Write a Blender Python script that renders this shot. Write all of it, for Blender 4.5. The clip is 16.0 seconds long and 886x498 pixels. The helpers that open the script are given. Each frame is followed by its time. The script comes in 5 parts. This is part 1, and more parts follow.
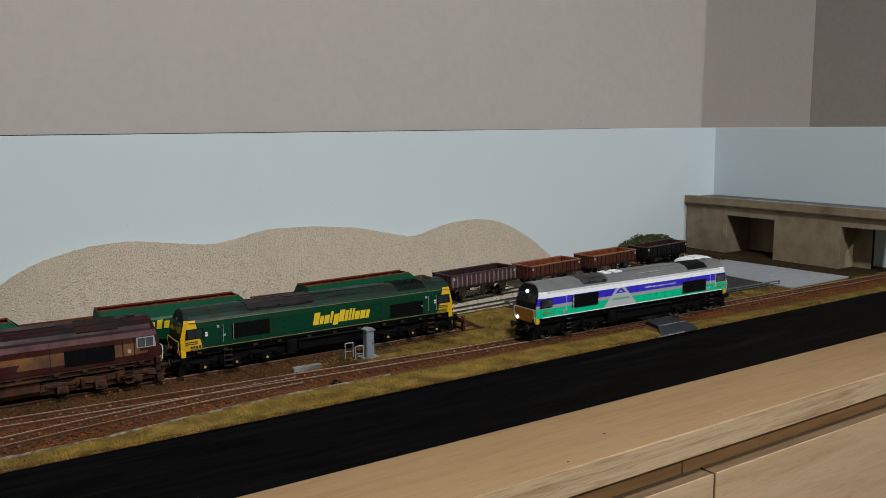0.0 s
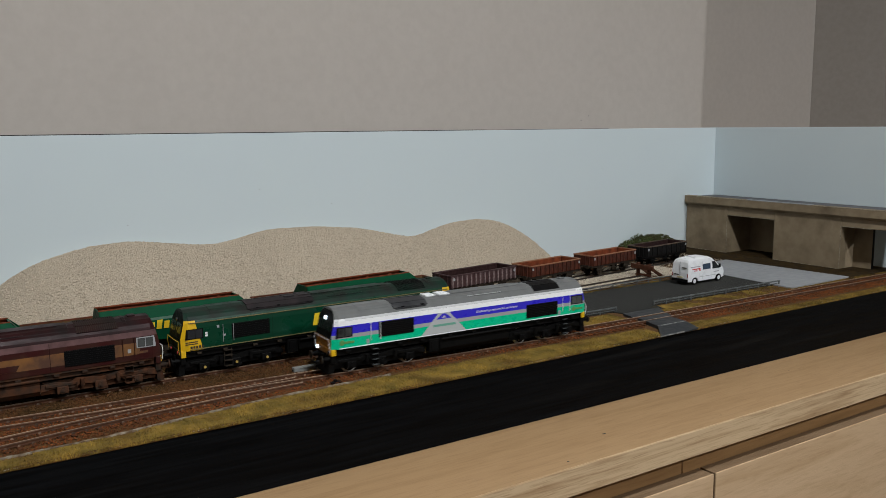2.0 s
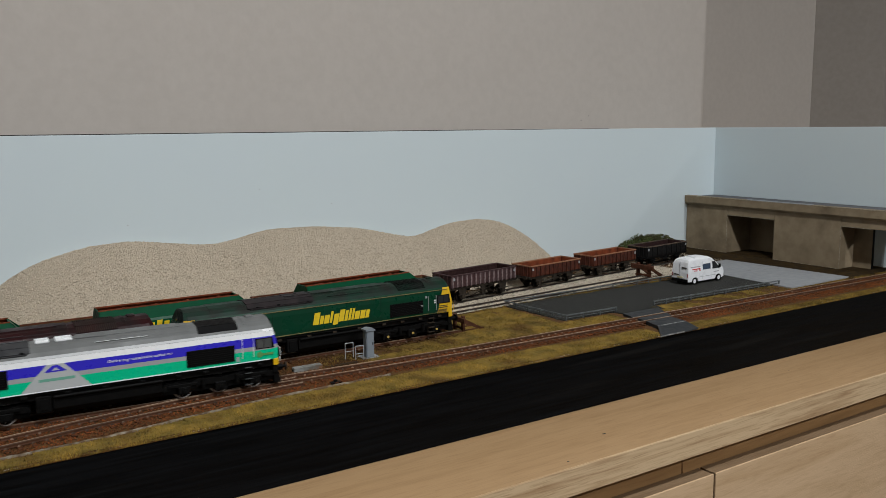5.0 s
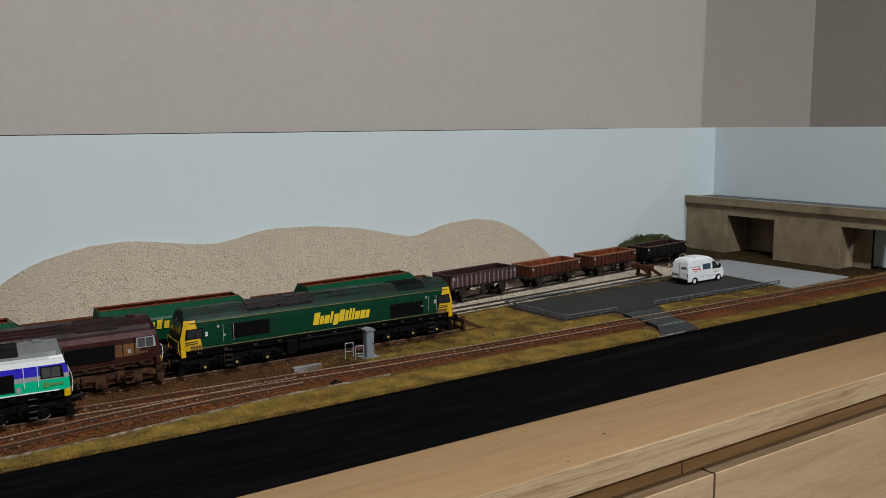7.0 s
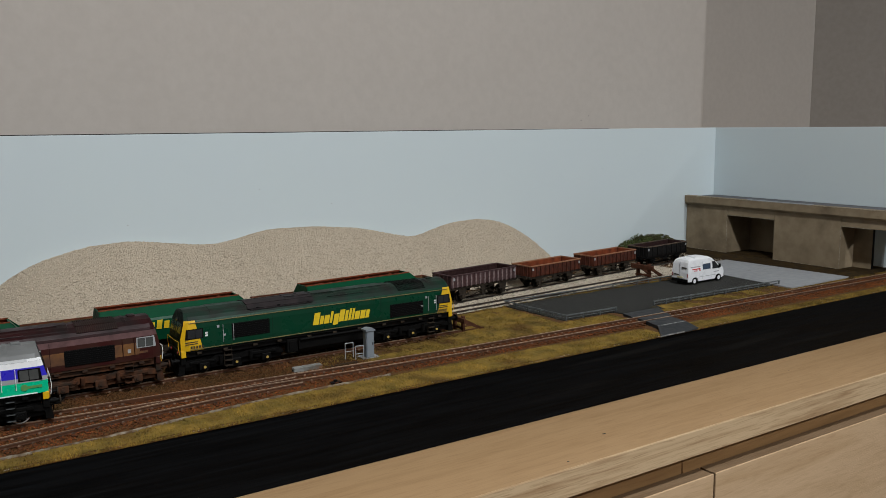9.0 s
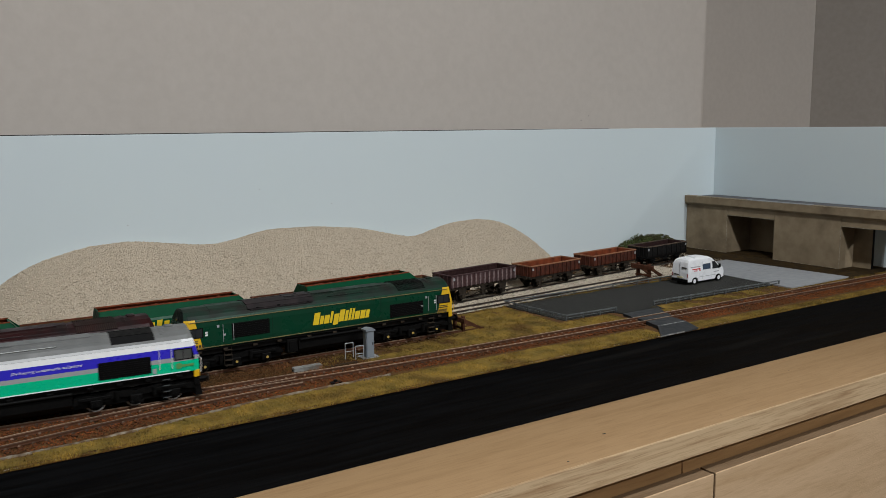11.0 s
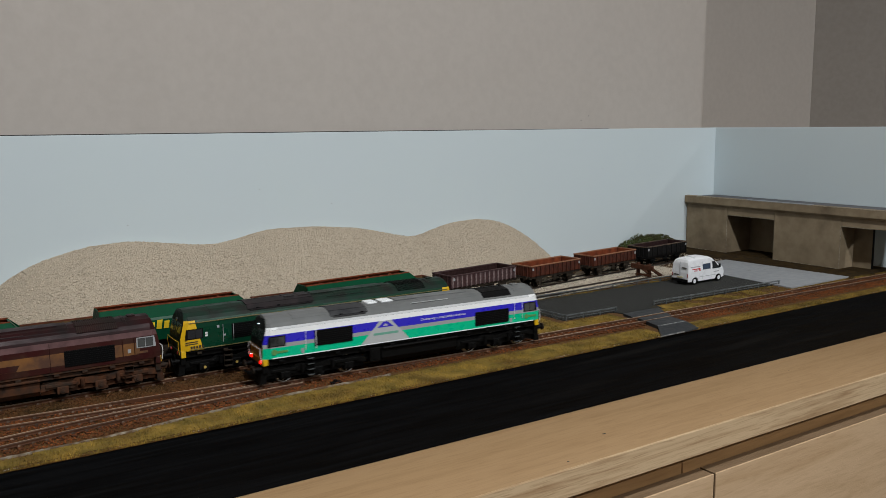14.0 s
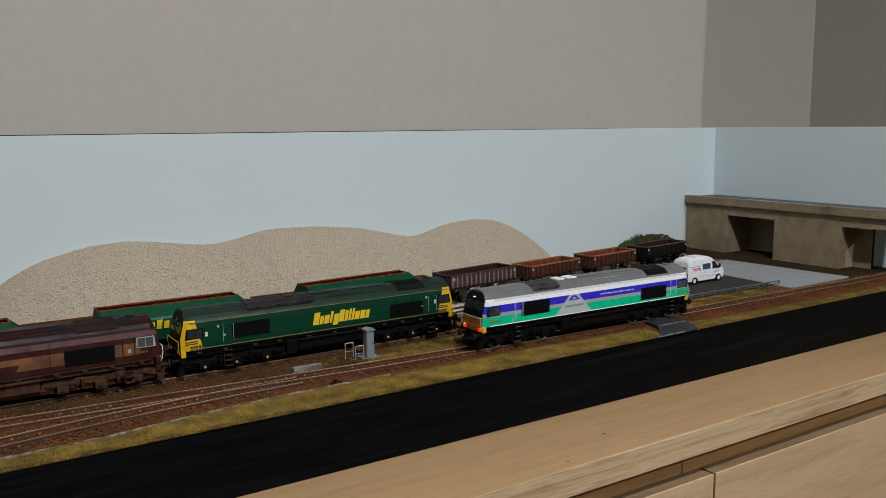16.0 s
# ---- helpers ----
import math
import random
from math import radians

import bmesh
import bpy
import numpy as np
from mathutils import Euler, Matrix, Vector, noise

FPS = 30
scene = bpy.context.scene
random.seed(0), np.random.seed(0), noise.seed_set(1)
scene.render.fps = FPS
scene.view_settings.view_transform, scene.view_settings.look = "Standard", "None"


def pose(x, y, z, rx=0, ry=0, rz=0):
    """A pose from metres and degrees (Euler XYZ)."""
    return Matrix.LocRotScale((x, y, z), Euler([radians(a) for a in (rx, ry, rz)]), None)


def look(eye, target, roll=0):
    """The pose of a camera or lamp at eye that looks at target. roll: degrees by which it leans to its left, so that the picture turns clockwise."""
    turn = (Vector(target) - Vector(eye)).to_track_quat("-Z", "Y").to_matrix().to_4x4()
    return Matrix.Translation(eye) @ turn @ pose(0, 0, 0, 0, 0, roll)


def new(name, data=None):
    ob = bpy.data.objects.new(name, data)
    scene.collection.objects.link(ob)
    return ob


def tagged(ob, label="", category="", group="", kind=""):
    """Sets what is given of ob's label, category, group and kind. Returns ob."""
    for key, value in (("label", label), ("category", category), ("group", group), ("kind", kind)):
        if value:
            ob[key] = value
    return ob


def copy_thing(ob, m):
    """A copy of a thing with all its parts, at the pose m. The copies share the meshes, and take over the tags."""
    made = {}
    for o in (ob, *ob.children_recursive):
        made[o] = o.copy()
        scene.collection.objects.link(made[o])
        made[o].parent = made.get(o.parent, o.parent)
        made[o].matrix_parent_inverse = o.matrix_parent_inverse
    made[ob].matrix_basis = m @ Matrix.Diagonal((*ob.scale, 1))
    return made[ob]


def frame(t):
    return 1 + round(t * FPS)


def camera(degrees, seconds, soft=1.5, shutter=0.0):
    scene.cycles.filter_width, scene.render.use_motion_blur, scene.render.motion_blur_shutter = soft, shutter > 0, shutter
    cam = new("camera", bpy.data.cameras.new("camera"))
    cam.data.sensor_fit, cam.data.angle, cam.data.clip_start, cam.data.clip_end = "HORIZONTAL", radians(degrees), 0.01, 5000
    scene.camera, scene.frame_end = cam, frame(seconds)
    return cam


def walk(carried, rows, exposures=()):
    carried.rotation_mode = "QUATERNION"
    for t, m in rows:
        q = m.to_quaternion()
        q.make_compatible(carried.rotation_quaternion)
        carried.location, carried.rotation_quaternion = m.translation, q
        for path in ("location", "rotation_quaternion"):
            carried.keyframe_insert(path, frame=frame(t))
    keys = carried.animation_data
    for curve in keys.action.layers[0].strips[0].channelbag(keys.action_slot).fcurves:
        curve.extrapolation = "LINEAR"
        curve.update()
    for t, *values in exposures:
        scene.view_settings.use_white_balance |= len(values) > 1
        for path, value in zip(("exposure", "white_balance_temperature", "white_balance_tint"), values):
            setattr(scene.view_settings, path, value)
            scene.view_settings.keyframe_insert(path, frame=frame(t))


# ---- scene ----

# ---------------------------------------------------------------- camera
cam = camera(55.71, 16.0, soft=0.5, shutter=0.5)
EYE = Vector((0, -0.6033, 0.2066))
AIM = EYE + Vector((0.54175, 0.82798, -0.14478))
walk(cam, [(0.0, look(EYE, AIM, -0.498)), (16.0, look(EYE, AIM, -0.498))])

# ---------------------------------------------------------------- light
world = bpy.data.worlds.new("room_dark")
world.use_nodes = True
world.node_tree.nodes["Background"].inputs["Color"].default_value = (0.9, 0.95, 1.0, 1)
world.node_tree.nodes["Background"].inputs["Strength"].default_value = 0.02
scene.world = world
scene.view_settings.exposure = 0.0


def ceiling_lamp(x, y, watts, size, colour):
    data = bpy.data.lights.new("downlight", "AREA")
    data.shape, data.size, data.energy, data.color = "DISK", size, watts, colour
    ob = new("downlight", data)
    ob.matrix_world = pose(x, y, 1.535)


COOL = (0.97, 1.0, 1.02)
ceiling_lamp(0.20, -1.0, 27.0, 0.11, COOL)
ceiling_lamp(2.85, -1.0, 9.6, 0.11, COOL)
ceiling_lamp(1.05, -2.4, 41.0, 0.14, COOL)
ceiling_lamp(-1.3, -1.1, 3.0, 0.11, COOL)

# ---------------------------------------------------------------- materials
MATS = {}


def mat(name, colour, rough=0.6, metal=0.0, scale=300.0, vary=0.25, bump=0.0, stretch=(1, 1, 1), second=None, spots=0.0,
        spot_colour=(0.02, 0.015, 0.01), spot_scale=60.0, island=0.0, emit=0.0, spec=0.5, each=0.0, broad_vary=None):
    if name in MATS:
        return MATS[name]
    m = bpy.data.materials.new(name)
    m.use_nodes = True
    t = m.node_tree
    N, L = t.nodes, t.links
    b = N["Principled BSDF"]
    b.inputs["Roughness"].default_value, b.inputs["Metallic"].default_value = rough, metal
    b.inputs["Specular IOR Level"].default_value = spec
    co = N.new("ShaderNodeTexCoord")
    mp = N.new("ShaderNodeMapping")
    mp.inputs["Scale"].default_value = stretch
    L.new(co.outputs["Object"], mp.inputs["Vector"])

    def tex(s, detail=4):
        n = N.new("ShaderNodeTexNoise")
        n.inputs["Scale"].default_value, n.inputs["Detail"].default_value = s, detail
        L.new(mp.outputs["Vector"], n.inputs["Vector"])
        return n.outputs["Fac"]

    def ramp(fac, lo, hi, a, c):
        r = N.new("ShaderNodeMapRange")
        r.inputs["From Min"].default_value, r.inputs["From Max"].default_value = lo, hi
        r.inputs["To Min"].default_value, r.inputs["To Max"].default_value = a, c
        L.new(fac, r.inputs["Value"])
        return r.outputs["Result"]

    def mix(kind, fac, a, c):
        n = N.new("ShaderNodeMix")
        n.data_type, n.blend_type = "RGBA", kind
        for sock, v in ((n.inputs["Factor"], fac), (n.inputs["A"], a), (n.inputs["B"], c)):
            if isinstance(v, (int, float)):
                sock.default_value = v
            elif isinstance(v, tuple):
                sock.default_value = (*v, 1)
            else:
                L.new(v, sock)
        return n.outputs["Result"]

    fine, broad = tex(scale, 5), tex(scale * 0.11, 3)
    other = second or tuple(c * 0.55 for c in colour)
    col = mix("MIX", ramp(fine, 0.35, 0.68, 0, vary * 1.6), colour, other)
    col = mix("MULTIPLY", ramp(broad, 0.35, 0.7, 0, vary if broad_vary is None else broad_vary), col, tuple(0.55 + 0.1 * c for c in colour))
    if spots:
        col = mix("MIX", ramp(tex(spot_scale, 6), 0.62 - spots * 0.3, 0.72, 0, 0.85), col, spot_colour)
    if island:
        geo = N.new("ShaderNodeNewGeometry")
        col = mix("MULTIPLY", 1.0, col, mix("MIX", geo.outputs["Random Per Island"], (1 - island,) * 3, (1 + island * 0.4,) * 3))
    if each:
        info = N.new("ShaderNodeObjectInfo")
        col = mix("MULTIPLY", 1.0, col, mix("MIX", info.outputs["Random"], (1 - each,) * 3, (1 + each * 0.3,) * 3))
    L.new(col, b.inputs["Base Color"])
    L.new(ramp(fine, 0.3, 0.7, max(0, rough - 0.12), min(1, rough + 0.12)), b.inputs["Roughness"])
    if bump:
        n = N.new("ShaderNodeBump")
        n.inputs["Strength"].default_value, n.inputs["Distance"].default_value = 0.6, bump
        L.new(fine, n.inputs["Height"])
        L.new(n.outputs["Normal"], b.inputs["Normal"])
    if emit:
        b.inputs["Emission Color"].default_value, b.inputs["Emission Strength"].default_value = (*colour, 1), emit
    MATS[name] = m
    return m


def wood(name, light, dark, across, pores):
    """Oak with long grain along x and darker pores."""
    m = bpy.data.materials.new(name)
    m.use_nodes = True
    t = m.node_tree
    N, L = t.nodes, t.links
    b = N["Principled BSDF"]
    co, mp = N.new("ShaderNodeTexCoord"), N.new("ShaderNodeMapping")
    mp.inputs["Scale"].default_value = (1.0, across, across)
    L.new(co.outputs["Object"], mp.inputs["Vector"])
    out = []
    for s, d, w in ((5.5, 8, 1.2), (40, 8, 0.6), (110, 4, 0.0)):
        n = N.new("ShaderNodeTexNoise")
        n.inputs["Scale"].default_value, n.inputs["Detail"].default_value, n.inputs["Distortion"].default_value = s, d, w
        L.new(mp.outputs["Vector"], n.inputs["Vector"])
        out.append(n.outputs["Fac"])
    r = N.new("ShaderNodeValToRGB")
    r.color_ramp.elements[0].position, r.color_ramp.elements[0].color = 0.34, (*dark, 1)
    r.color_ramp.elements[1].position, r.color_ramp.elements[1].color = 0.56, (*light, 1)
    L.new(out[0], r.inputs["Fac"])
    r2 = N.new("ShaderNodeValToRGB")
    r2.color_ramp.elements[0].position, r2.color_ramp.elements[0].color = 0.3, (0.72, 0.66, 0.6, 1)
    r2.color_ramp.elements[1].position, r2.color_ramp.elements[1].color = 0.5, (1, 1, 1, 1)
    L.new(out[1], r2.inputs["Fac"])
    mx = N.new("ShaderNodeMix")
    mx.data_type, mx.blend_type = "RGBA", "MULTIPLY"
    mx.inputs["Factor"].default_value = pores
    L.new(r.outputs["Color"], mx.inputs["A"])
    L.new(r2.outputs["Color"], mx.inputs["B"])
    L.new(mx.outputs["Result"], b.inputs["Base Color"])
    b.inputs["Roughness"].default_value = 0.55
    n = N.new("ShaderNodeBump")
    n.inputs["Strength"].default_value, n.inputs["Distance"].default_value = 0.25, 0.0006
    L.new(out[2], n.inputs["Height"])
    L.new(n.outputs["Normal"], b.inputs["Normal"])
    return m


def grassy(name, straw, olive, brown, each):
    """Scatter grass in three mixed colours, in patches and tuft by tuft."""
    m = mat(name, straw, 0.9, scale=55, vary=0.62, second=olive, island=each, spec=0.15, broad_vary=0.2, spots=0.34, spot_colour=brown, spot_scale=24)
    return m


WALL = mat("beige_wall_paint", (0.52, 0.47, 0.425), 0.8, scale=90, vary=0.05, bump=0.0004)
# Darker wall colour that holds the shade of the alcove's side
WALL_SHADED = mat("shaded_wall_paint", (0.315, 0.282, 0.250), 0.8, scale=90, vary=0.06, bump=0.0004)
CEIL = mat("white_ceiling_paint", (0.8, 0.79, 0.76), 0.85, scale=60, vary=0.05)
# Unseen floor and walls, made dark to keep bounced light down
FLOOR_UNSEEN = mat("unseen_floor_dark", (0.09, 0.07, 0.055), 0.95, scale=400, vary=0.4, bump=0.002)
WALL_UNSEEN = mat("unseen_wall_dark", (0.10, 0.085, 0.07), 0.9, scale=90, vary=0.2)
BOARD = mat("pale_blue_board", (0.65, 0.732, 0.755), 0.7, scale=14, vary=0.10, second=(0.63, 0.69, 0.75), broad_vary=0.05)
BLACK = mat("black_painted_ply", (0.0014, 0.0018, 0.0022), 0.5, scale=420, vary=0.6, stretch=(0.03, 1, 1), bump=0.001, second=(0.0042, 0.0050, 0.0060), spots=0.05, spot_colour=(0.0075, 0.0078, 0.0080), spot_scale=120, spec=0.06, broad_vary=0.4)
OAK = wood("oak_veneer", (0.415, 0.262, 0.132), (0.365, 0.224, 0.108), 14.0, 0.5)
# Darker oak copy: shade of the recess under the worktop, put into colour
OAK_DARK = wood("oak_shaded_dark", (0.27, 0.155, 0.07), (0.20, 0.11, 0.048), 14.0, 0.3)
# Rail oak made more orange, standing in for light on its lower part
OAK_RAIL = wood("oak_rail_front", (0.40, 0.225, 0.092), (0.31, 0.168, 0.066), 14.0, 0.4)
OAK_EDGE = wood("oak_edge_grain", (0.59, 0.425, 0.255), (0.37, 0.228, 0.115), 20.0, 0.95)
# Same oak, lightened: the light on the drawer fronts is in the colour
OAK_FRONT_LIT = wood("oak_front_brightened", (0.60, 0.415, 0.250), (0.51, 0.338, 0.19), 9.0, 0.4)
DIRT = mat("brown_earth", (0.090, 0.038, 0.0115), 0.95, scale=500, vary=0.7, bump=0.001, second=(0.140, 0.073, 0.024), spots=0.35, spot_colour=(0.036, 0.021, 0.009), spot_scale=140, broad_vary=0.35, spec=0.2)
TURF = grassy("scatter_turf", (0.26, 0.165, 0.034), (0.125, 0.090, 0.021), (0.090, 0.045, 0.014), 0.12)
TARMAC = mat("grey_tarmac", (0.013, 0.0135, 0.013), 0.95, scale=1100, vary=0.8, bump=0.0008, second=(0.044, 0.044, 0.040), spots=0.10, spot_colour=(0.034, 0.034, 0.016), spot_scale=30, spec=0.15, broad_vary=0.35)
CHIPS = mat("tarmac_chips", (0.12, 0.12, 0.114), 0.9, scale=700, vary=0.4, island=0.92, spec=0.2)
PAD = mat("pale_concrete_slab", (0.30, 0.312, 0.325), 0.75, scale=120, vary=0.18, second=(0.255, 0.265, 0.285), spots=0.04, spot_colour=(0.19, 0.185, 0.18), spot_scale=70)
CONCRETE = mat("weathered_concrete", (0.335, 0.262, 0.172), 0.9, scale=55, vary=0.38, bump=0.0003, second=(0.205, 0.152, 0.096), spots=0.14, spot_colour=(0.135, 0.098, 0.064), spot_scale=14, spec=0.15)
ROOFGREY = mat("grey_roof_felt", (0.10, 0.105, 0.115), 0.85, scale=300, vary=0.25)
BALLAST = mat("red_brown_ballast", (0.265, 0.076, 0.019), 0.95, scale=26, vary=0.6, second=(0.115, 0.043, 0.016), island=0.72, broad_vary=0.3, spec=0.2)
BALLAST_BROWN = mat("dark_brown_ballast", (0.145, 0.058, 0.020), 0.95, scale=26, vary=0.7, second=(0.060, 0.034, 0.012), island=0.72, broad_vary=0.3, spec=0.15)
BALLAST_PALE = mat("pale_ballast", (0.70, 0.61, 0.485), 0.95, scale=700, vary=0.3, second=(0.44, 0.365, 0.28), island=0.5)
PLASTER = mat("grey_plaster_edge", (0.34, 0.29, 0.225), 0.9, scale=160, vary=0.9, bump=0.0005, second=(0.14, 0.085, 0.045))
SAND = mat("coarse_sand", (0.535, 0.455, 0.350), 0.95, scale=900, vary=0.5, bump=0.0018, second=(0.39, 0.32, 0.24), broad_vary=0.10)
GRAIN = mat("sand_grain", (0.545, 0.462, 0.353), 0.95, scale=500, vary=0.1, second=(0.44, 0.365, 0.275), island=0.30, broad_vary=0.10)
GRASS_DARK = grassy("dark_olive_static_grass", (0.215, 0.140, 0.028), (0.098, 0.072, 0.017), (0.060, 0.034, 0.012), 0.40)
GRASS = grassy("olive_static_grass", (0.43, 0.275, 0.054), (0.185, 0.132, 0.029), (0.120, 0.060, 0.018), 0.45)
MOSS = mat("dark_green_foliage", (0.100, 0.150, 0.030), 0.95, scale=60, vary=0.7, second=(0.075, 0.055, 0.020), island=0.55)
RAILSIDE = mat("rusty_rail", (0.088, 0.034, 0.015), 0.75, 0.0, scale=300, vary=0.5, spec=0.2)
RAILDARK = mat("dark_brown_rail", (0.04, 0.03, 0.022), 0.7, 0.2, scale=600, vary=0.4)
RAILHEAD = mat("brown_rail_head", (0.225, 0.130, 0.078), 0.5, 0.05, scale=40, vary=0.7, stretch=(0.35, 1, 1), second=(0.080, 0.042, 0.025))
RAILTOP = mat("worn_rail_top", (0.60, 0.46, 0.33), 0.38, 0.15, scale=40, vary=0.5, stretch=(0.35, 1, 1), second=(0.26, 0.16, 0.10))
CHAIR = mat("dusty_rail_chair", (0.27, 0.19, 0.135), 0.9, scale=400, vary=0.6, second=(0.09, 0.05, 0.03), each=0.7, spec=0.2)
F_SOOT = mat("sooty_roof_panel", (0.013, 0.011, 0.012), 0.6, scale=90, vary=0.6, second=(0.030, 0.022, 0.023), spec=0.2)
GRIME = mat("dark_matt_cover", (0.022, 0.023, 0.026), 0.55, scale=120, vary=0.5, second=(0.06, 0.06, 0.062), spec=0.25)
PALE_ARRIS = mat("chalky_concrete_edge", (0.50, 0.44, 0.34), 0.9, scale=300, vary=0.8, second=(0.24, 0.19, 0.13))
# Duller oak for the drawer tops, with the worktop's shade mixed in
OAK_TOP_SHADED = wood("shaded_drawer_top", (0.235, 0.155, 0.088), (0.185, 0.118, 0.064), 16.0, 0.5)
STRAW = mat("pale_glue_crumb", (0.46, 0.40, 0.30), 0.9, scale=300, vary=0.4, island=0.5)
SLEEPER = mat("brown_sleeper", (0.105, 0.042, 0.018), 0.9, scale=900, vary=0.5, each=0.35, spec=0.2)
DARKIRON = mat("dark_underframe", (0.0028, 0.0028, 0.0029), 0.6, 0.0, scale=500, vary=0.4, second=(0.007, 0.0065, 0.006), spec=0.1)
DIRTYIRON = mat("dusty_underframe", (0.020, 0.015, 0.011), 0.8, scale=400, vary=0.6, second=(0.045, 0.033, 0.022), spec=0.2)
RUSTYIRON = mat("rust_brown_underframe", (0.034, 0.025, 0.019), 0.85, scale=110, vary=0.8, second=(0.105, 0.042, 0.020), spots=0.2, spot_colour=(0.006, 0.005, 0.0045), spot_scale=90, spec=0.15)
STEEL = mat("bright_steel", (0.80, 0.80, 0.79), 0.3, 0.3, scale=300, vary=0.1)
GLASS = mat("dark_cab_glass", (0.03, 0.032, 0.035), 0.12, scale=100, vary=0.3)
GLASS_PALE = mat("grey_cab_glass", (0.095, 0.098, 0.095), 0.12, scale=45, vary=0.9, second=(0.02, 0.021, 0.022))
WHITE = mat("white_paint", (0.75, 0.75, 0.74), 0.45, scale=200, vary=0.06)
VANWHITE = mat("white_van_enamel", (0.82, 0.83, 0.85), 0.3, scale=100, vary=0.03)
LAMP_WHITE = mat("lit_white_lamp", (0.72, 0.84, 1.0), 0.3, emit=5.0, vary=0)
LAMP_RED = mat("lit_red_lamp", (1.0, 0.006, 0.003), 0.3, emit=3.0, vary=0)
YELLOW = mat("warning_yellow", (0.75, 0.45, 0.01), 0.45, scale=200, vary=0.15, second=(0.6, 0.33, 0.01))
# Yellow nose panel darkened to amber: its shade is in the colour
YELLOW_SHADED = mat("shaded_yellow_panel", (0.40, 0.17, 0.012), 0.35, scale=120, vary=0.3, second=(0.22, 0.085, 0.010))
F_GREEN = mat("bottle_green_paint", (0.0026, 0.043, 0.0205), 0.32, scale=90, vary=0.25, second=(0.0034, 0.031, 0.015), spec=0.3)
F_ROOF = mat("weathered_green_roof", (0.005, 0.030, 0.018), 0.55, scale=60, vary=0.7, second=(0.013, 0.015, 0.012), spec=0.2)
LINE_GOLD = mat("gold_line", (0.24, 0.19, 0.075), 0.5, scale=120, vary=0.6)
M_MAROON = mat("dusty_maroon_paint", (0.046, 0.0085, 0.0085), 0.45, scale=60, vary=0.6, second=(0.048, 0.021, 0.013), spots=0.12, spot_colour=(0.070, 0.037, 0.020), spot_scale=50, spec=0.3)
# Pinkish cantrail: light along the roof edge, put into the maroon
M_CANT_LIT = mat("maroon_edge_highlight", (0.165, 0.085, 0.085), 0.5, scale=90, vary=0.6, second=(0.075, 0.030, 0.030))
M_GOLD = mat("dusty_gold_band", (0.25, 0.108, 0.029), 0.6, scale=70, vary=0.8, second=(0.090, 0.038, 0.021))
M_ROOF = mat("soot_maroon_roof", (0.027, 0.0042, 0.0050), 0.5, scale=60, vary=0.7, second=(0.011, 0.006, 0.006), spec=0.15)
A_GREEN = mat("jade_green_paint", (0.0, 0.56, 0.285), 0.3, scale=120, vary=0.05, spec=0.4)
A_GREY = mat("light_grey_paint", (0.36, 0.37, 0.38), 0.4, scale=200, vary=0.08)
A_BLUE = mat("royal_blue_paint", (0.034, 0.026, 0.56), 0.35, scale=200, vary=0.08)
A_WHITE = mat("pale_cantrail_paint", (0.88, 0.89, 0.90), 0.25, scale=200, vary=0.03)
A_ROOF = mat("light_grey_roof", (0.150, 0.154, 0.152), 0.5, scale=60, vary=0.2, spec=0.2)
LOGO_GREY = mat("logo_grey_paint", (0.47, 0.49, 0.49), 0.4, scale=200, vary=0.06)
HUB = mat("dull_yellow_cap", (0.48, 0.33, 0.08), 0.5, vary=0.2)
EARTH = mat("dark_brown_earth", (0.020, 0.013, 0.006), 0.95, scale=90, vary=0.8, bump=0.001, second=(0.055, 0.034, 0.013), island=0.5, broad_vary=0.5, spec=0.08)
H_GREEN = mat("hopper_green_paint", (0.002, 0.060, 0.025), 0.5, scale=120, vary=0.3, second=(0.003, 0.041, 0.020), spec=0.08, broad_vary=0.25)
# Lighter copy of the hopper green, carrying the side's highlight
H_HIGHLIGHT = mat("hopper_green_highlight", (0.10, 0.20, 0.145), 0.6, scale=220, vary=0.3)
RUST = mat("rust_red_inside", (0.235, 0.055, 0.019), 0.8, scale=120, vary=0.6, second=(0.11, 0.030, 0.014), spec=0.15)
RUST_SIDE = mat("rust_brown_side", (0.150, 0.042, 0.020), 0.85, scale=90, vary=0.7, second=(0.075, 0.030, 0.016), spec=0.15)
W_RED = mat("faded_red_brown_wagon", (0.115, 0.030, 0.016), 0.7, scale=140, vary=0.7, second=(0.050, 0.018, 0.012), spots=0.08, spot_colour=(0.03, 0.014, 0.010), spot_scale=80, spec=0.2)
W_RIM = mat("orange_brown_rim", (0.33, 0.14, 0.065), 0.7, scale=400, vary=0.4)
W_PLUM = mat("plum_grey_wagon", (0.050, 0.022, 0.022), 0.7, scale=200, vary=0.7, second=(0.085, 0.05, 0.05), spec=0.2)
W_PLUM_RIB = mat("worn_plum_rib", (0.27, 0.195, 0.190), 0.7, scale=260, vary=0.8, second=(0.09, 0.055, 0.055), spec=0.2)
W_PLUM_IN = mat("dark_plum_inside", (0.035, 0.016, 0.015), 0.85, scale=260, vary=0.5, spec=0.15)
W_BLACK = mat("black_wagon_paint", (0.006, 0.0055, 0.0055), 0.7, scale=260, vary=0.4, spec=0.2)
W_BLACKRIM = mat("pale_brown_rim", (0.155, 0.095, 0.055), 0.8, scale=200, vary=0.8, second=(0.03, 0.022, 0.018))
TIMBER = mat("red_brown_timber", (0.105, 0.040, 0.020), 0.85, scale=300, vary=0.6, spec=0.2)
CABINET = mat("grey_steel_cabinet", (0.21, 0.24, 0.27), 0.5, scale=200, vary=0.12)
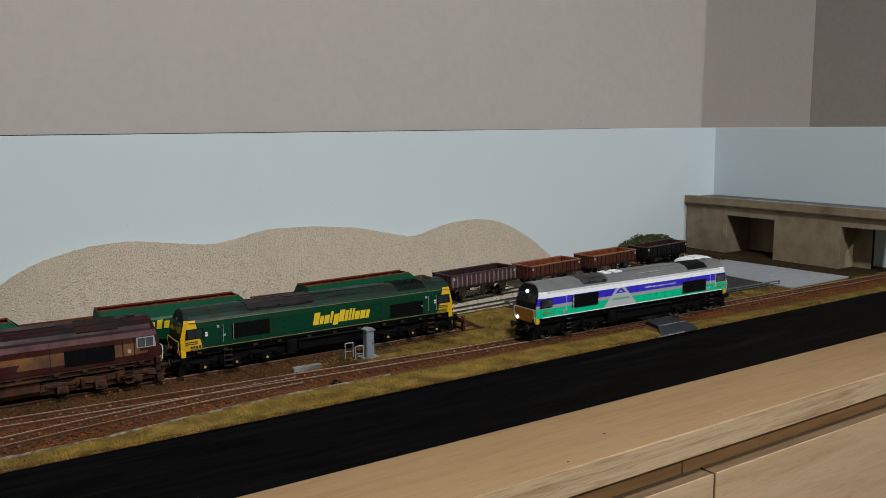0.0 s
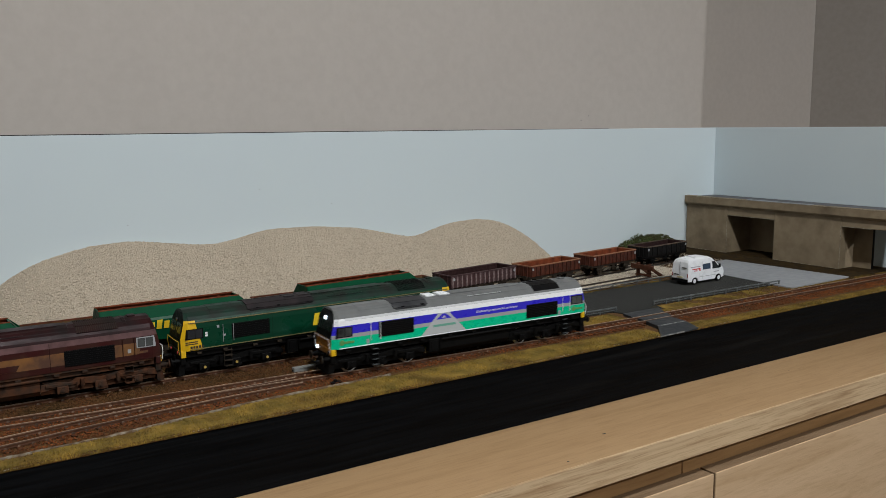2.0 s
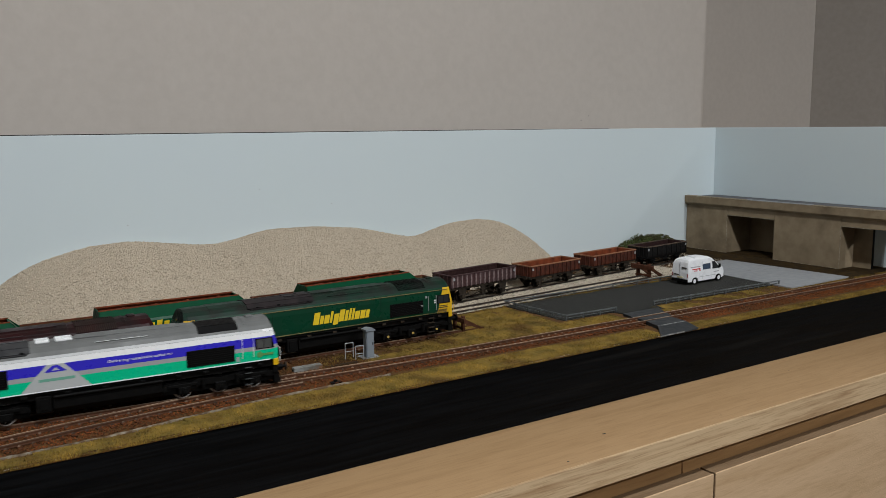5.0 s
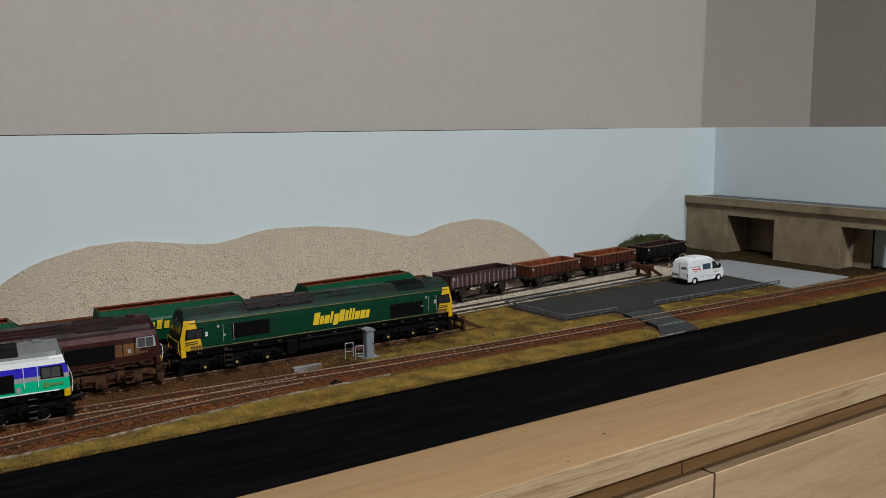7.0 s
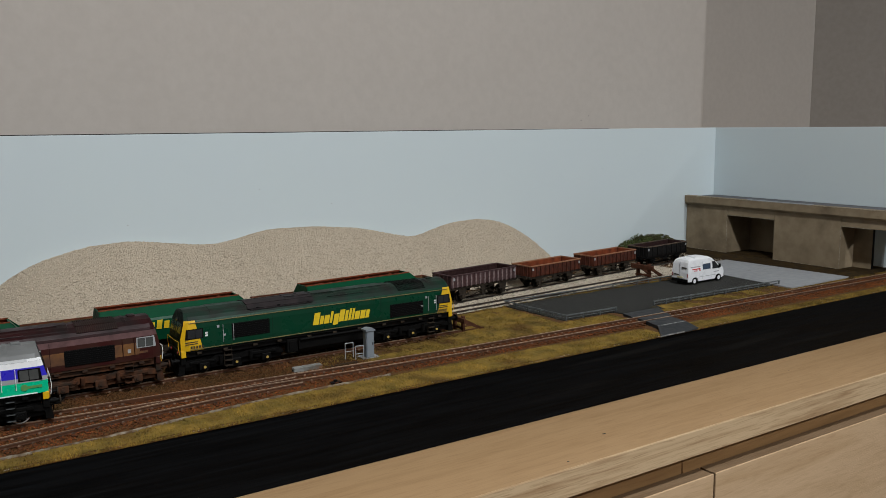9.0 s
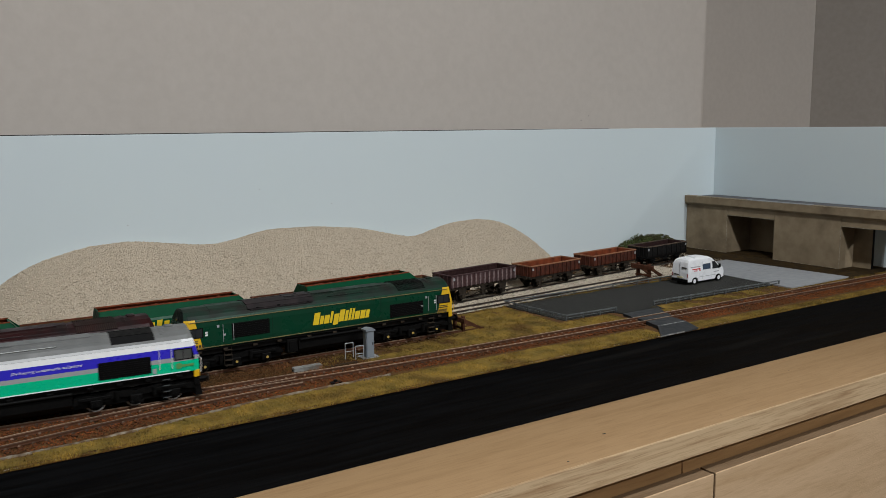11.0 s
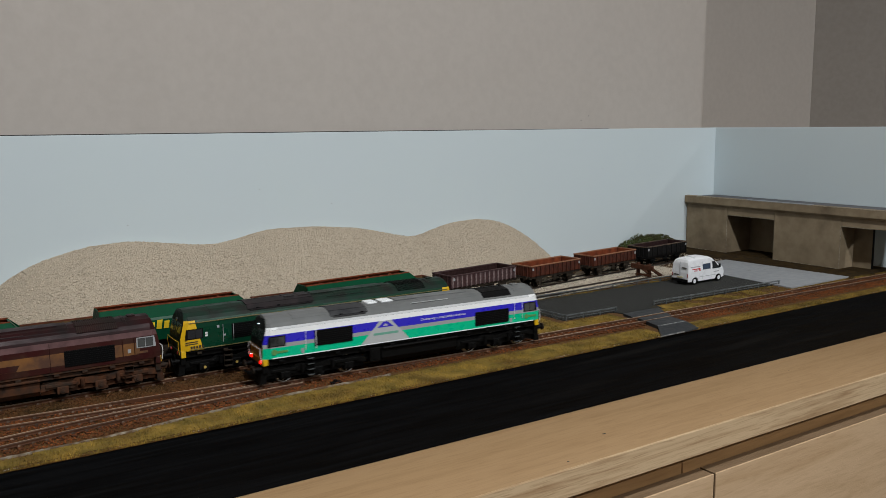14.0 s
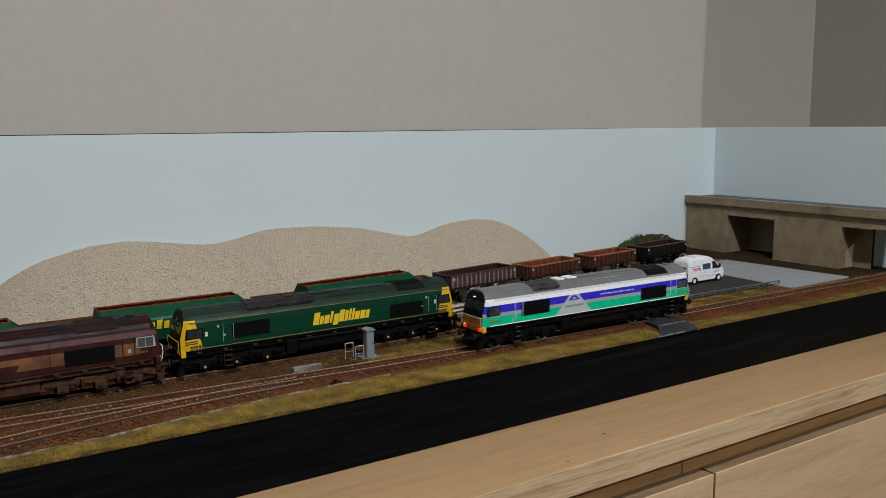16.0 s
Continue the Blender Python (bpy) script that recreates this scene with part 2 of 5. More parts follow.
BARRIER = mat("grey_barrier_steel", (0.125, 0.140, 0.145), 0.45, 0.1, scale=120, vary=0.5, second=(0.05, 0.055, 0.055))
PANEL = mat("blue_grey_crossing_panel", (0.020, 0.023, 0.027), 0.6, scale=160, vary=0.5, bump=0.0003, second=(0.038, 0.041, 0.044), spec=0.3)
REDMARK = mat("red_marking", (0.55, 0.03, 0.03), 0.5, vary=0.05)
BLACKPLASTIC = mat("black_plastic", (0.0035, 0.0035, 0.0037), 0.55, vary=0.1, spec=0.12)
BARDARK = mat("dark_lettering", (0.04, 0.03, 0.02), 0.6, vary=0.1)

# ---------------------------------------------------------------- mesh tools
MM = 0.001


class Shape:
    """Collects boxes, prisms, tubes and lofts, in millimetres, for one mesh."""

    def __init__(self):
        self.v, self.f, self.m, self.smooth = [], [], [], []

    def faces(self, verts, faces, mi=0, smooth=False):
        o = len(self.v)
        self.v += [tuple(p) for p in verts]
        for f in faces:
            self.f.append([o + i for i in f])
            self.m.append(mi)
            self.smooth.append(smooth)
        return self

    def box(self, x0, x1, y0, y1, z0, z1, mi=0, b=0.0):
        """A box whose twelve edges are cut by b."""
        if b <= 0:
            v = [(x, y, z) for x in (x0, x1) for y in (y0, y1) for z in (z0, z1)]
            return self.faces(v, [(0, 1, 3, 2), (4, 6, 7, 5), (0, 4, 5, 1), (2, 3, 7, 6), (0, 2, 6, 4), (1, 5, 7, 3)], mi)
        bm = bmesh.new()
        bmesh.ops.create_cube(bm, size=1)
        for q in bm.verts:
            q.co = Vector(((x0 + x1) / 2 + q.co.x * (x1 - x0), (y0 + y1) / 2 + q.co.y * (y1 - y0), (z0 + z1) / 2 + q.co.z * (z1 - z0)))
        bmesh.ops.bevel(bm, geom=bm.edges[:], offset=b, segments=2, profile=0.5, affect="EDGES")
        bm.verts.index_update()
        self.faces([q.co[:] for q in bm.verts], [[q.index for q in f.verts] for f in bm.faces], mi)
        bm.free()
        return self

    def prism(self, outline, axis, a, c, mi=0):
        """An outline (two coordinates, in order) swept from a to c along axis (0 x, 1 y, 2 z)."""
        n = len(outline)

        def at(p, t):
            q = list(p)
            q.insert(axis, t)
            return q
        v = [at(p, a) for p in outline] + [at(p, c) for p in outline]
        f = [list(range(n))[::-1], list(range(n, 2 * n))] + [(i, (i + 1) % n, n + (i + 1) % n, n + i) for i in range(n)]
        return self.faces(v, f, mi)

    def tube(self, p, q, r, n=8, mi=0, r2=None):
        p, q = Vector(p), Vector(q)
        d = (q - p).normalized()
        s = d.orthogonal().normalized()
        u = d.cross(s)
        v = []
        for c, rr in ((p, r), (q, r if r2 is None else r2)):
            v += [c + (s * math.cos(k * math.tau / n) + u * math.sin(k * math.tau / n)) * rr for k in range(n)]
        self.faces(v, [(i, (i + 1) % n, n + (i + 1) % n, n + i) for i in range(n)], mi, n > 6)
        return self.faces(v, [list(range(n))[::-1], list(range(n, 2 * n))], mi)

    def loft(self, rings, mi=0, closed=True, caps=True, pick=None):
        n = len(rings[0])
        o = len(self.v)
        for r in rings:
            self.v += [tuple(p) for p in r]
        for k in range(len(rings) - 1):
            for i in range(n if closed else n - 1):
                j = (i + 1) % n
                self.f.append([o + k * n + i, o + k * n + j, o + (k + 1) * n + j, o + (k + 1) * n + i])
                self.m.append(pick(k, i) if pick else mi)
                self.smooth.append(False)
        if caps:
            for k in (0, len(rings) - 1):
                self.f.append([o + k * n + i for i in range(n)])
                self.m.append(mi)
                self.smooth.append(False)
        return self


def mesh_of(name, shape, mats, scale=MM):
    me = bpy.data.meshes.new(name)
    me.from_pydata([(x * scale, y * scale, z * scale) for x, y, z in shape.v], [], shape.f)
    for m in mats if isinstance(mats, (list, tuple)) else [mats]:
        me.materials.append(m)
    me.polygons.foreach_set("material_index", shape.m)
    me.polygons.foreach_set("use_smooth", shape.smooth)
    bm = bmesh.new()
    bm.from_mesh(me)
    bmesh.ops.recalc_face_normals(bm, faces=bm.faces)
    bm.to_mesh(me)
    bm.free()
    return me


def part(name, shape, mats, parent, label="", at=None):
    ob = new(name, mesh_of(name, shape, mats) if isinstance(shape, Shape) else shape)
    ob.parent = parent
    if at is not None:
        ob.matrix_basis = at
    if label:
        ob["label"] = label
    return ob


def thing(name, label, category, m=None, group=""):
    ob = new(name)
    ob.empty_display_size = 0.01
    if m is not None:
        ob.matrix_basis = m
    return tagged(ob, label, category, group)


def solid(name, shape, mats, label="", category="", kind="", group=""):
    return tagged(new(name, mesh_of(name, shape, mats)), label, category, group, kind)


def scatter(name, pts, sizes, mats, label, parent=None, flat=0.7):
    """Small rough stones, one mesh. pts: n x 3 in metres; sizes: n."""
    n = len(pts)
    base = np.array([(1, 0, 0), (-1, 0, 0), (0, 1, 0), (0, -1, 0), (0, 0, 1), (0, 0, -1)], float)
    tri = np.array([(0, 2, 4), (2, 1, 4), (1, 3, 4), (3, 0, 4), (2, 0, 5), (1, 2, 5), (3, 1, 5), (0, 3, 5)])
    rng = np.random.default_rng(n)
    v = base[None] * rng.uniform(0.6, 1.25, (n, 6, 1)) * sizes[:, None, None]
    a = rng.uniform(0, math.tau, n)
    c, s = np.cos(a)[:, None], np.sin(a)[:, None]
    tilt = rng.uniform(-0.6, 0.6, n)[:, None]
    x, y, z = v[..., 0], v[..., 1], v[..., 2] * flat
    z = z + x * tilt
    v = np.stack([x * c - y * s, x * s + y * c, z], -1) + pts[:, None]
    f = (tri[None] + (np.arange(n) * 6)[:, None, None]).reshape(-1, 3)
    me = bpy.data.meshes.new(name)
    me.from_pydata(v.reshape(-1, 3).tolist(), [], f.tolist())
    me.materials.append(mats)
    ob = new(name, me)
    return tagged(ob, label, "", "", "stuff") if parent is None else ob


def blades(name, pts, heights, mats, label, width=0.00027, lean=0.7):
    """Static grass: one bent blade of two faces for each point."""
    n = len(pts)
    rng = np.random.default_rng(n + 7)
    a = rng.uniform(0, math.tau, n)
    w = np.stack([np.cos(a), np.sin(a), np.zeros(n)], -1) * width
    b = rng.uniform(0, math.tau, n)
    l = np.stack([np.cos(b), np.sin(b), np.zeros(n)], -1) * (heights * rng.uniform(0, lean, n))[:, None]
    up = np.stack([np.zeros(n), np.zeros(n), heights], -1)
    v = np.stack([pts - w, pts + w, pts + l * 0.3 + up * 0.6 + w * 0.8, pts + l * 0.3 + up * 0.6 - w * 0.8, pts + l + up], 1)
    o = (np.arange(n) * 5)[:, None]
    quads = (o + np.array([[0, 1, 2, 3]])).tolist()
    tris = (o + np.array([[3, 2, 4]])).tolist()
    me = bpy.data.meshes.new(name)
    me.from_pydata(v.reshape(-1, 3).tolist(), [], quads + tris)
    me.materials.append(mats)
    return tagged(new(name, me), label, "", "", "stuff")

# ---------------------------------------------------------------- room


def room():
    def wall(name, *a, paint=WALL):
        solid(name, Shape().box(*a), paint, kind="structure")
    r = 20
    turn = [(1203 - r + r * math.sin(a * math.pi / 24), 384 + r - r * math.cos(a * math.pi / 24)) for a in range(13)]
    ob = solid("wall_back", Shape().prism([(-2200, 384), *turn, (1203, 1200), (-2200, 1200)], 2, -850, 1550), WALL, kind="structure")
    ob.data.polygons.foreach_set("use_smooth", [abs(p.normal.z) < 0.5 and p.area < 0.02 for p in ob.data.polygons])
    wall("wall_alcove", 1203, 1943, 675, 775, -850, 1550)
    solid("wall_alcove_side", Shape().prism([(1943, 675), (2050, 550), (2150, 550), (2150, 775), (1943, 775)], 2, -850, 1550), WALL_SHADED, kind="structure")
    wall("wall_far_right_back", 2150, 3400, 550, 650, -850, 1550)
    # Added walls out of view; their dark colour cuts the fill light
    wall("wall_right", 3400, 3500, -3000, 700, -850, 1550, paint=WALL_UNSEEN)
    wall("wall_left", -2300, -2200, -3000, 1200, -850, 1550, paint=WALL_UNSEEN)
    wall("wall_behind", -2300, 3500, -3100, -3000, -850, 1550, paint=WALL_UNSEEN)
    solid("ceiling", Shape().box(-2300, 3500, -3100, 1200, 1550, 1600), CEIL, kind="structure")
    solid("floor", Shape().box(-2300, 3500, -3100, 1200, -900, -850), FLOOR_UNSEEN, kind="structure")


room()


def backdrop_boards():
    solid("backdrop_back", Shape().box(-600, 1185.4, 352, 358, -55, 200.7, b=0.6), BOARD, kind="structure")
    solid("backdrop_side", Shape().box(1185.6, 1191.4, -340, 358, -55, 200.7, b=0.6), BOARD, kind="structure")
    # Dark strip that paints in the shadow between the board and the wall
    edge = mat("gap_shade", (0.03, 0.026, 0.024), 0.9, vary=0.2)
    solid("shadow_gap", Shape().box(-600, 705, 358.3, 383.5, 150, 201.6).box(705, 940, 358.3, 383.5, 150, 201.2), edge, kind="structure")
    # small dents and marks on the paint
    s = Shape()
    for x, z in ((372, 134), (216, 102), (468, 112), (940, 140)):
        s.tube((x * 0.98, 352.1, z), (x * 0.98, 351.7, z), 0.5, 6)
    for x, z in ((905, 214), (921, 221)):
        s.tube((x, 383.9, z), (x, 383.4, z), 0.9, 6)
    solid("paint_marks", s, mat("grey_mark", (0.3, 0.28, 0.27), 0.9, vary=0), kind="structure")


backdrop_boards()


def chest():
    c = thing("chest_of_drawers", "pale oak chest of drawers carrying the model railway", "chest of drawers")
    part("worktop", Shape().box(-900, 1900, -140.4, 372, -78, -55.3, b=0.3), OAK, c)
    part("edging", Shape().box(-900, 1900, -142.8, -140.3, -78.2, -55.1, b=0.5), OAK_EDGE, c, "pale oak edging with brown pores")
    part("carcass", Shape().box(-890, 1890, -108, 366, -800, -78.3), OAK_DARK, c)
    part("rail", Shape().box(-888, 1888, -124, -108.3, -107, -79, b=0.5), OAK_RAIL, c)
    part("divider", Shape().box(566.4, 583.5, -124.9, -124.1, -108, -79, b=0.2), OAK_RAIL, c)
    part("joint", Shape().box(565.6, 566.3, -124.5, -124.05, -108, -79), OAK_DARK, c, "dark joint in the rail")
    for a, b in ((-886, 587.6), (590.4, 1886)):
        part("drawer_front", Shape().box(a, b, -142, -140.2, -330, -101.2, b=0.5), OAK_FRONT_LIT, c)
        part("drawer_box", Shape().box(a + 0.2, b - 0.2, -140.1, -124.4, -330, -101.5, b=0.3), OAK_TOP_SHADED, c, "brown drawer top with shade in its colour")
        part("drawer_front", Shape().box(a, b, -142, -124.4, -600, -334, b=0.6), OAK_FRONT_LIT, c)
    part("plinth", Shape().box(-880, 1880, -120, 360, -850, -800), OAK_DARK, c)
    # knots in the top
    for x, y, r in ((0.491, -0.1025, 1.0), (0.4257, -0.1304, 0.6), (0.785, -0.078, 0.5), (0.611, -0.1282, 0.5), (0.87, -0.0727, 0.4)):
        k = Shape().tube((0, 0, -0.2), (0, 0, 0.06), r, 7)
        ob = part("knot", k, BARDARK, c, "dark knot in the oak", pose(x, y, -0.0553))
        ob.scale = (2.2, 1, 1)


chest()


# ---------------------------------------------------------------- the layout's ground
def near_main(x):
    return 0.0089 - 0.0178 * x


def branch(x):
    """Middle of the route that the moving engine takes."""
    a, b = near_main(x), 0.0331 - 0.0739 * x
    d = b - a
    return a + 0.00825 + (d + math.sqrt(d * d + 2e-5)) / 2


def lower(x):
    return near_main(x) + 0.00825 - (0.37 * (0.27 - x) ** 2 if x < 0.27 else 0.0)


def engine_road(x):
    return 0.0852


def siding(x):
    return 0.1405 + (0.077 * (x - 0.30) if x > 0.36 else 0.077 * 0.5 * max(0, x - 0.24) ** 2 / 0.12)


def wagon_road(x):
    return 0.187 + (0.13 * (x - 0.45) if x > 0.5 else 0.13 * 0.5 * max(0, x - 0.40) ** 2 / 0.10)


KERB = ((-0.6, -0.034), (0.0, -0.0265), (0.0414, -0.026), (0.11, -0.0236), (0.15, -0.0175), (0.2, -0.012), (0.24, -0.009), (0.336, -0.0075), (0.45, -0.0105), (0.60, -0.0135), (0.68, -0.024), (0.80, -0.030), (1.21, -0.034))


def kerb_y(x):
    return float(np.interp(x, [k[0] for k in KERB], [k[1] for k in KERB]))


def patch(x, y, s=30.0, o=0.0):
    return noise.noise((x * s + o, y * s, o))


def layout_base():
    solid("baseboard", Shape().box(-600, 1185.2, -46, 351.7, -55, -0.8, b=0.3), BLACK, kind="structure")
    # uneven earth sheet over the board, with a ragged front edge
    nx, ny = 361, 84
    v, f = [], []
    for i in range(nx):
        x = -0.6 + 1.785 * i / (nx - 1)
        for j in range(ny):
            y = -0.0465 + 0.3980 * j / (ny - 1)
            if j == 0:
                y += 0.0006 * patch(x, 0, 260)
            z = 0.0004 * patch(x, y, 90) + 0.0002 * patch(x, y, 300)
            v.append((x * 1000, y * 1000, z * 1000))
    for i in range(nx - 1):
        for j in range(ny - 1):
            a = i * ny + j
            f.append((a, a + ny, a + ny + 1, a + 1))
    s = Shape().faces(v, f)
    n = len(v)
    low = [(v[i * ny][0], v[i * ny][1] + 0.2, -1.4) for i in range(nx)]
    s.v += low
    for i in range(nx - 1):
        s.f.append((i * ny, n + i, n + i + 1, (i + 1) * ny))
        s.m.append(0)
        s.smooth.append(False)
    solid("ground", s, DIRT, kind="structure")


layout_base()


def ribbon(pts, half, z0, z1, jag=0.0):
    """A low strip along pts (metres), for a Shape."""
    rings = []
    for i, (x, y) in enumerate(pts):
        j = jag * patch(x, y, 400)
        w = half * (1 + 0.9 * patch(x, 3, 120) + 0.5 * patch(x, 5, 420)) if jag else half
        rings.append([(x * 1000, (y - w + j) * 1000, z0 * 1000), (x * 1000, (y - w * 0.8 + j) * 1000, z1 * 1000), (x * 1000, (y + w * 0.8 + j) * 1000, z1 * 1000), (x * 1000, (y + w + j) * 1000, z0 * 1000)])
    return Shape().loft(rings)


solid("plaster_edging", ribbon([(-0.6 + 0.004 * i, kerb_y(-0.6 + 0.004 * i)) for i in range(235)], 0.0013, -0.0006, 0.0012, 0.0012), PLASTER, kind="structure")
# pale glue line along the board's front edge
solid("edge_glue", ribbon([(-0.6 + 0.004 * i, -0.0461) for i in range(446)], 0.00035, -0.0010, 0.0001, 0.0007), TURF, kind="structure")

RNG = np.random.default_rng(3)


def cloud(n, x0, x1, y0, y1, keep, z=0.0):
    """Random places in a strip of the plan, thinned by keep(x, y) from 0 to 1."""
    xs, ys, r = RNG.uniform(x0, x1, n), RNG.uniform(y0, y1, n), RNG.uniform(0, 1, n)
    out = [(x, y, z) for x, y, q in zip(xs, ys, r) if q < keep(x, y)]
    return np.array(out)


def on_crossing(x, y):
    return (0.622 < x - 0.3 * (y + 0.047) < 0.674 if y < -0.003 else 0.645 < x < 0.692 + 0.3 * y) and y < 0.056


def ballast_red(x, y):
    if on_crossing(x, y) or y < kerb_y(x) + 0.0015:
        return 0
    edge = branch(x) + 0.018 + 0.003 * patch(x, y, 60)
    if y > edge:
        return 0
    return 1


def ballast_brown(x, y):
    if y < branch(x) + 0.016 + 0.003 * patch(x, y, 60):
        return 0
    return 0.9 if x < 0.34 + 0.03 * patch(x, y, 30) else 0.35 if y > 0.066 and x < 0.46 else 0


pts = cloud(110000, -0.12, 1.184, -0.030, 0.11, ballast_red, 0.0012)
scatter("red_ballast", pts, RNG.uniform(0.00035, 0.0008, len(pts)), BALLAST, "red-brown track ballast around the front line")


pts = cloud(46000, -0.12, 0.47, 0.02, 0.12, ballast_brown, 0.0011)
scatter("brown_ballast", pts, RNG.uniform(0.00035, 0.0008, len(pts)), BALLAST_BROWN, "dark brown ballast round the engine road")


def ballast_pale(x, y):
    if y < siding(x) - 0.0125 + 0.003 * patch(x, y, 70) or y > wagon_road(x) + 0.035 + 0.01 * patch(x, y, 40):
        return 0
    return 1 if x < 0.93 + 0.02 * patch(x, y, 50) else 0.12 if y > 0.222 else 0


pts = cloud(95000, 0.40, 1.05, 0.13, 0.30, ballast_pale, 0.0017)
scatter("pale_ballast", pts, RNG.uniform(0.0004, 0.0010, len(pts)), BALLAST_PALE, "pale stone ballast between the sidings")
pts = cloud(9000, 1.0, 1.118, 0.02, 0.35, lambda x, y: 0.7 if patch(x, y, 45) > -0.1 else 0.15, 0.0002)
scatter("loose_earth", pts, RNG.uniform(0.0003, 0.0006, len(pts)), EARTH, "dark brown earth crumbs before the shed")


def grass(x, y):
    if on_crossing(x, y):
        return 0
    p = patch(x, y, 42) + 0.5 * patch(x, y, 130, 5)
    if y < kerb_y(x) - 0.0022:
        return 0.95 + p * 0.4
    if 0.575 < x < 0.952 and 0.052 < y < 0.149:
        return 0
    if x > 0.935 and y > 0.024:
        return 0
    e = branch(x) + 0.0155 + 0.003 * patch(x, y, 60)
    if y < e:
        return 0
    if x < 0.44:
        if y > 0.070:
            return 0
        return min(1, max(0, (x - 0.24) / 0.12)) * (0.75 + 0.8 * p)
    if y > siding(x) - 0.011 + 0.003 * patch(x, y, 70):
        return 0
    return (0.55 if x > 0.72 else 0.9) + 0.6 * p


pts = cloud(260000, -0.05, 1.184, -0.0466, 0.165, grass, 0.0)
def shade_mix(x, y):
    """How much of the grass is the dark kind: more behind the main track, most near the buffer stop and beyond the crossing."""
    p = 0.9 * patch(x, y, 28, 2) + 0.5 * patch(x, y, 85, 4)
    if y < kerb_y(x):
        return (0.80 if x > 0.68 else 0.16) + p
    return (0.72 if x < 0.50 else 0.34 if x < 0.66 else 0.85) + p


tall = np.array([1.0 + 0.7 * patch(x, y, 60, 9) for x, y, _ in pts])
high = RNG.uniform(0.0008, 0.0025, len(pts)) * tall
dark = np.array([shade_mix(x, y) for x, y, _ in pts]) > RNG.uniform(0.15, 0.85, len(pts))
blades("static_grass", pts[~dark], high[~dark], GRASS, "olive and straw static grass beside the tracks", 0.0002, 1.1)
blades("dark_grass", pts[dark], high[dark] * 0.85, GRASS_DARK, "short dark olive static grass beside the tracks", 0.0002, 1.1)
edge = cloud(15000, -0.05, 1.184, -0.0473, -0.0457, lambda x, y: 0 if 0.612 < x < 0.682 else 0.55 + 0.9 * patch(x, y, 70, 6), -0.0007)
blades("fringe_grass", edge, RNG.uniform(0.0010, 0.0022, len(edge)), GRASS, "olive grass fringe hanging over the board's front edge", 0.0002, 1.2)
pts = cloud(2600, -0.1, 1.184, -0.0468, -0.0452, lambda x, y: 0.75 if patch(x, y, 55, 3) > 0.02 else 0.12, 0.0001)
scatter("glue_crumbs", pts, RNG.uniform(0.0002, 0.0006, len(pts)), STRAW, "pale glue crumbs along the board's front edge")
turf = [(-0.05 + 0.0045 * i, -0.0455 + 0.0045 * j) for i in range(274) for j in range(47)]
s = Shape()
for x, y in turf:
    if grass(x, y) > 0.55:
        k = [((x + 0.0034 * math.cos(a) * (1 + 0.4 * patch(x + a, y, 500))) * 1000, (y + 0.0034 * math.sin(a) * (1 + 0.4 * patch(x, y + a, 500))) * 1000, 0.45) for a in (0, 1.05, 2.1, 3.14, 4.2, 5.24)]
        if min(q[1] for q in k) > -46:
            o = len(s.v)
            s.v += k + [(x * 1000, y * 1000, 0.9)]
            for q in range(6):
                s.f.append((o + q, o + (q + 1) % 6, o + 6))
                s.m.append(0)
                s.smooth.append(False)
solid("turf", s, TURF, "patches of olive scatter turf", kind="stuff")


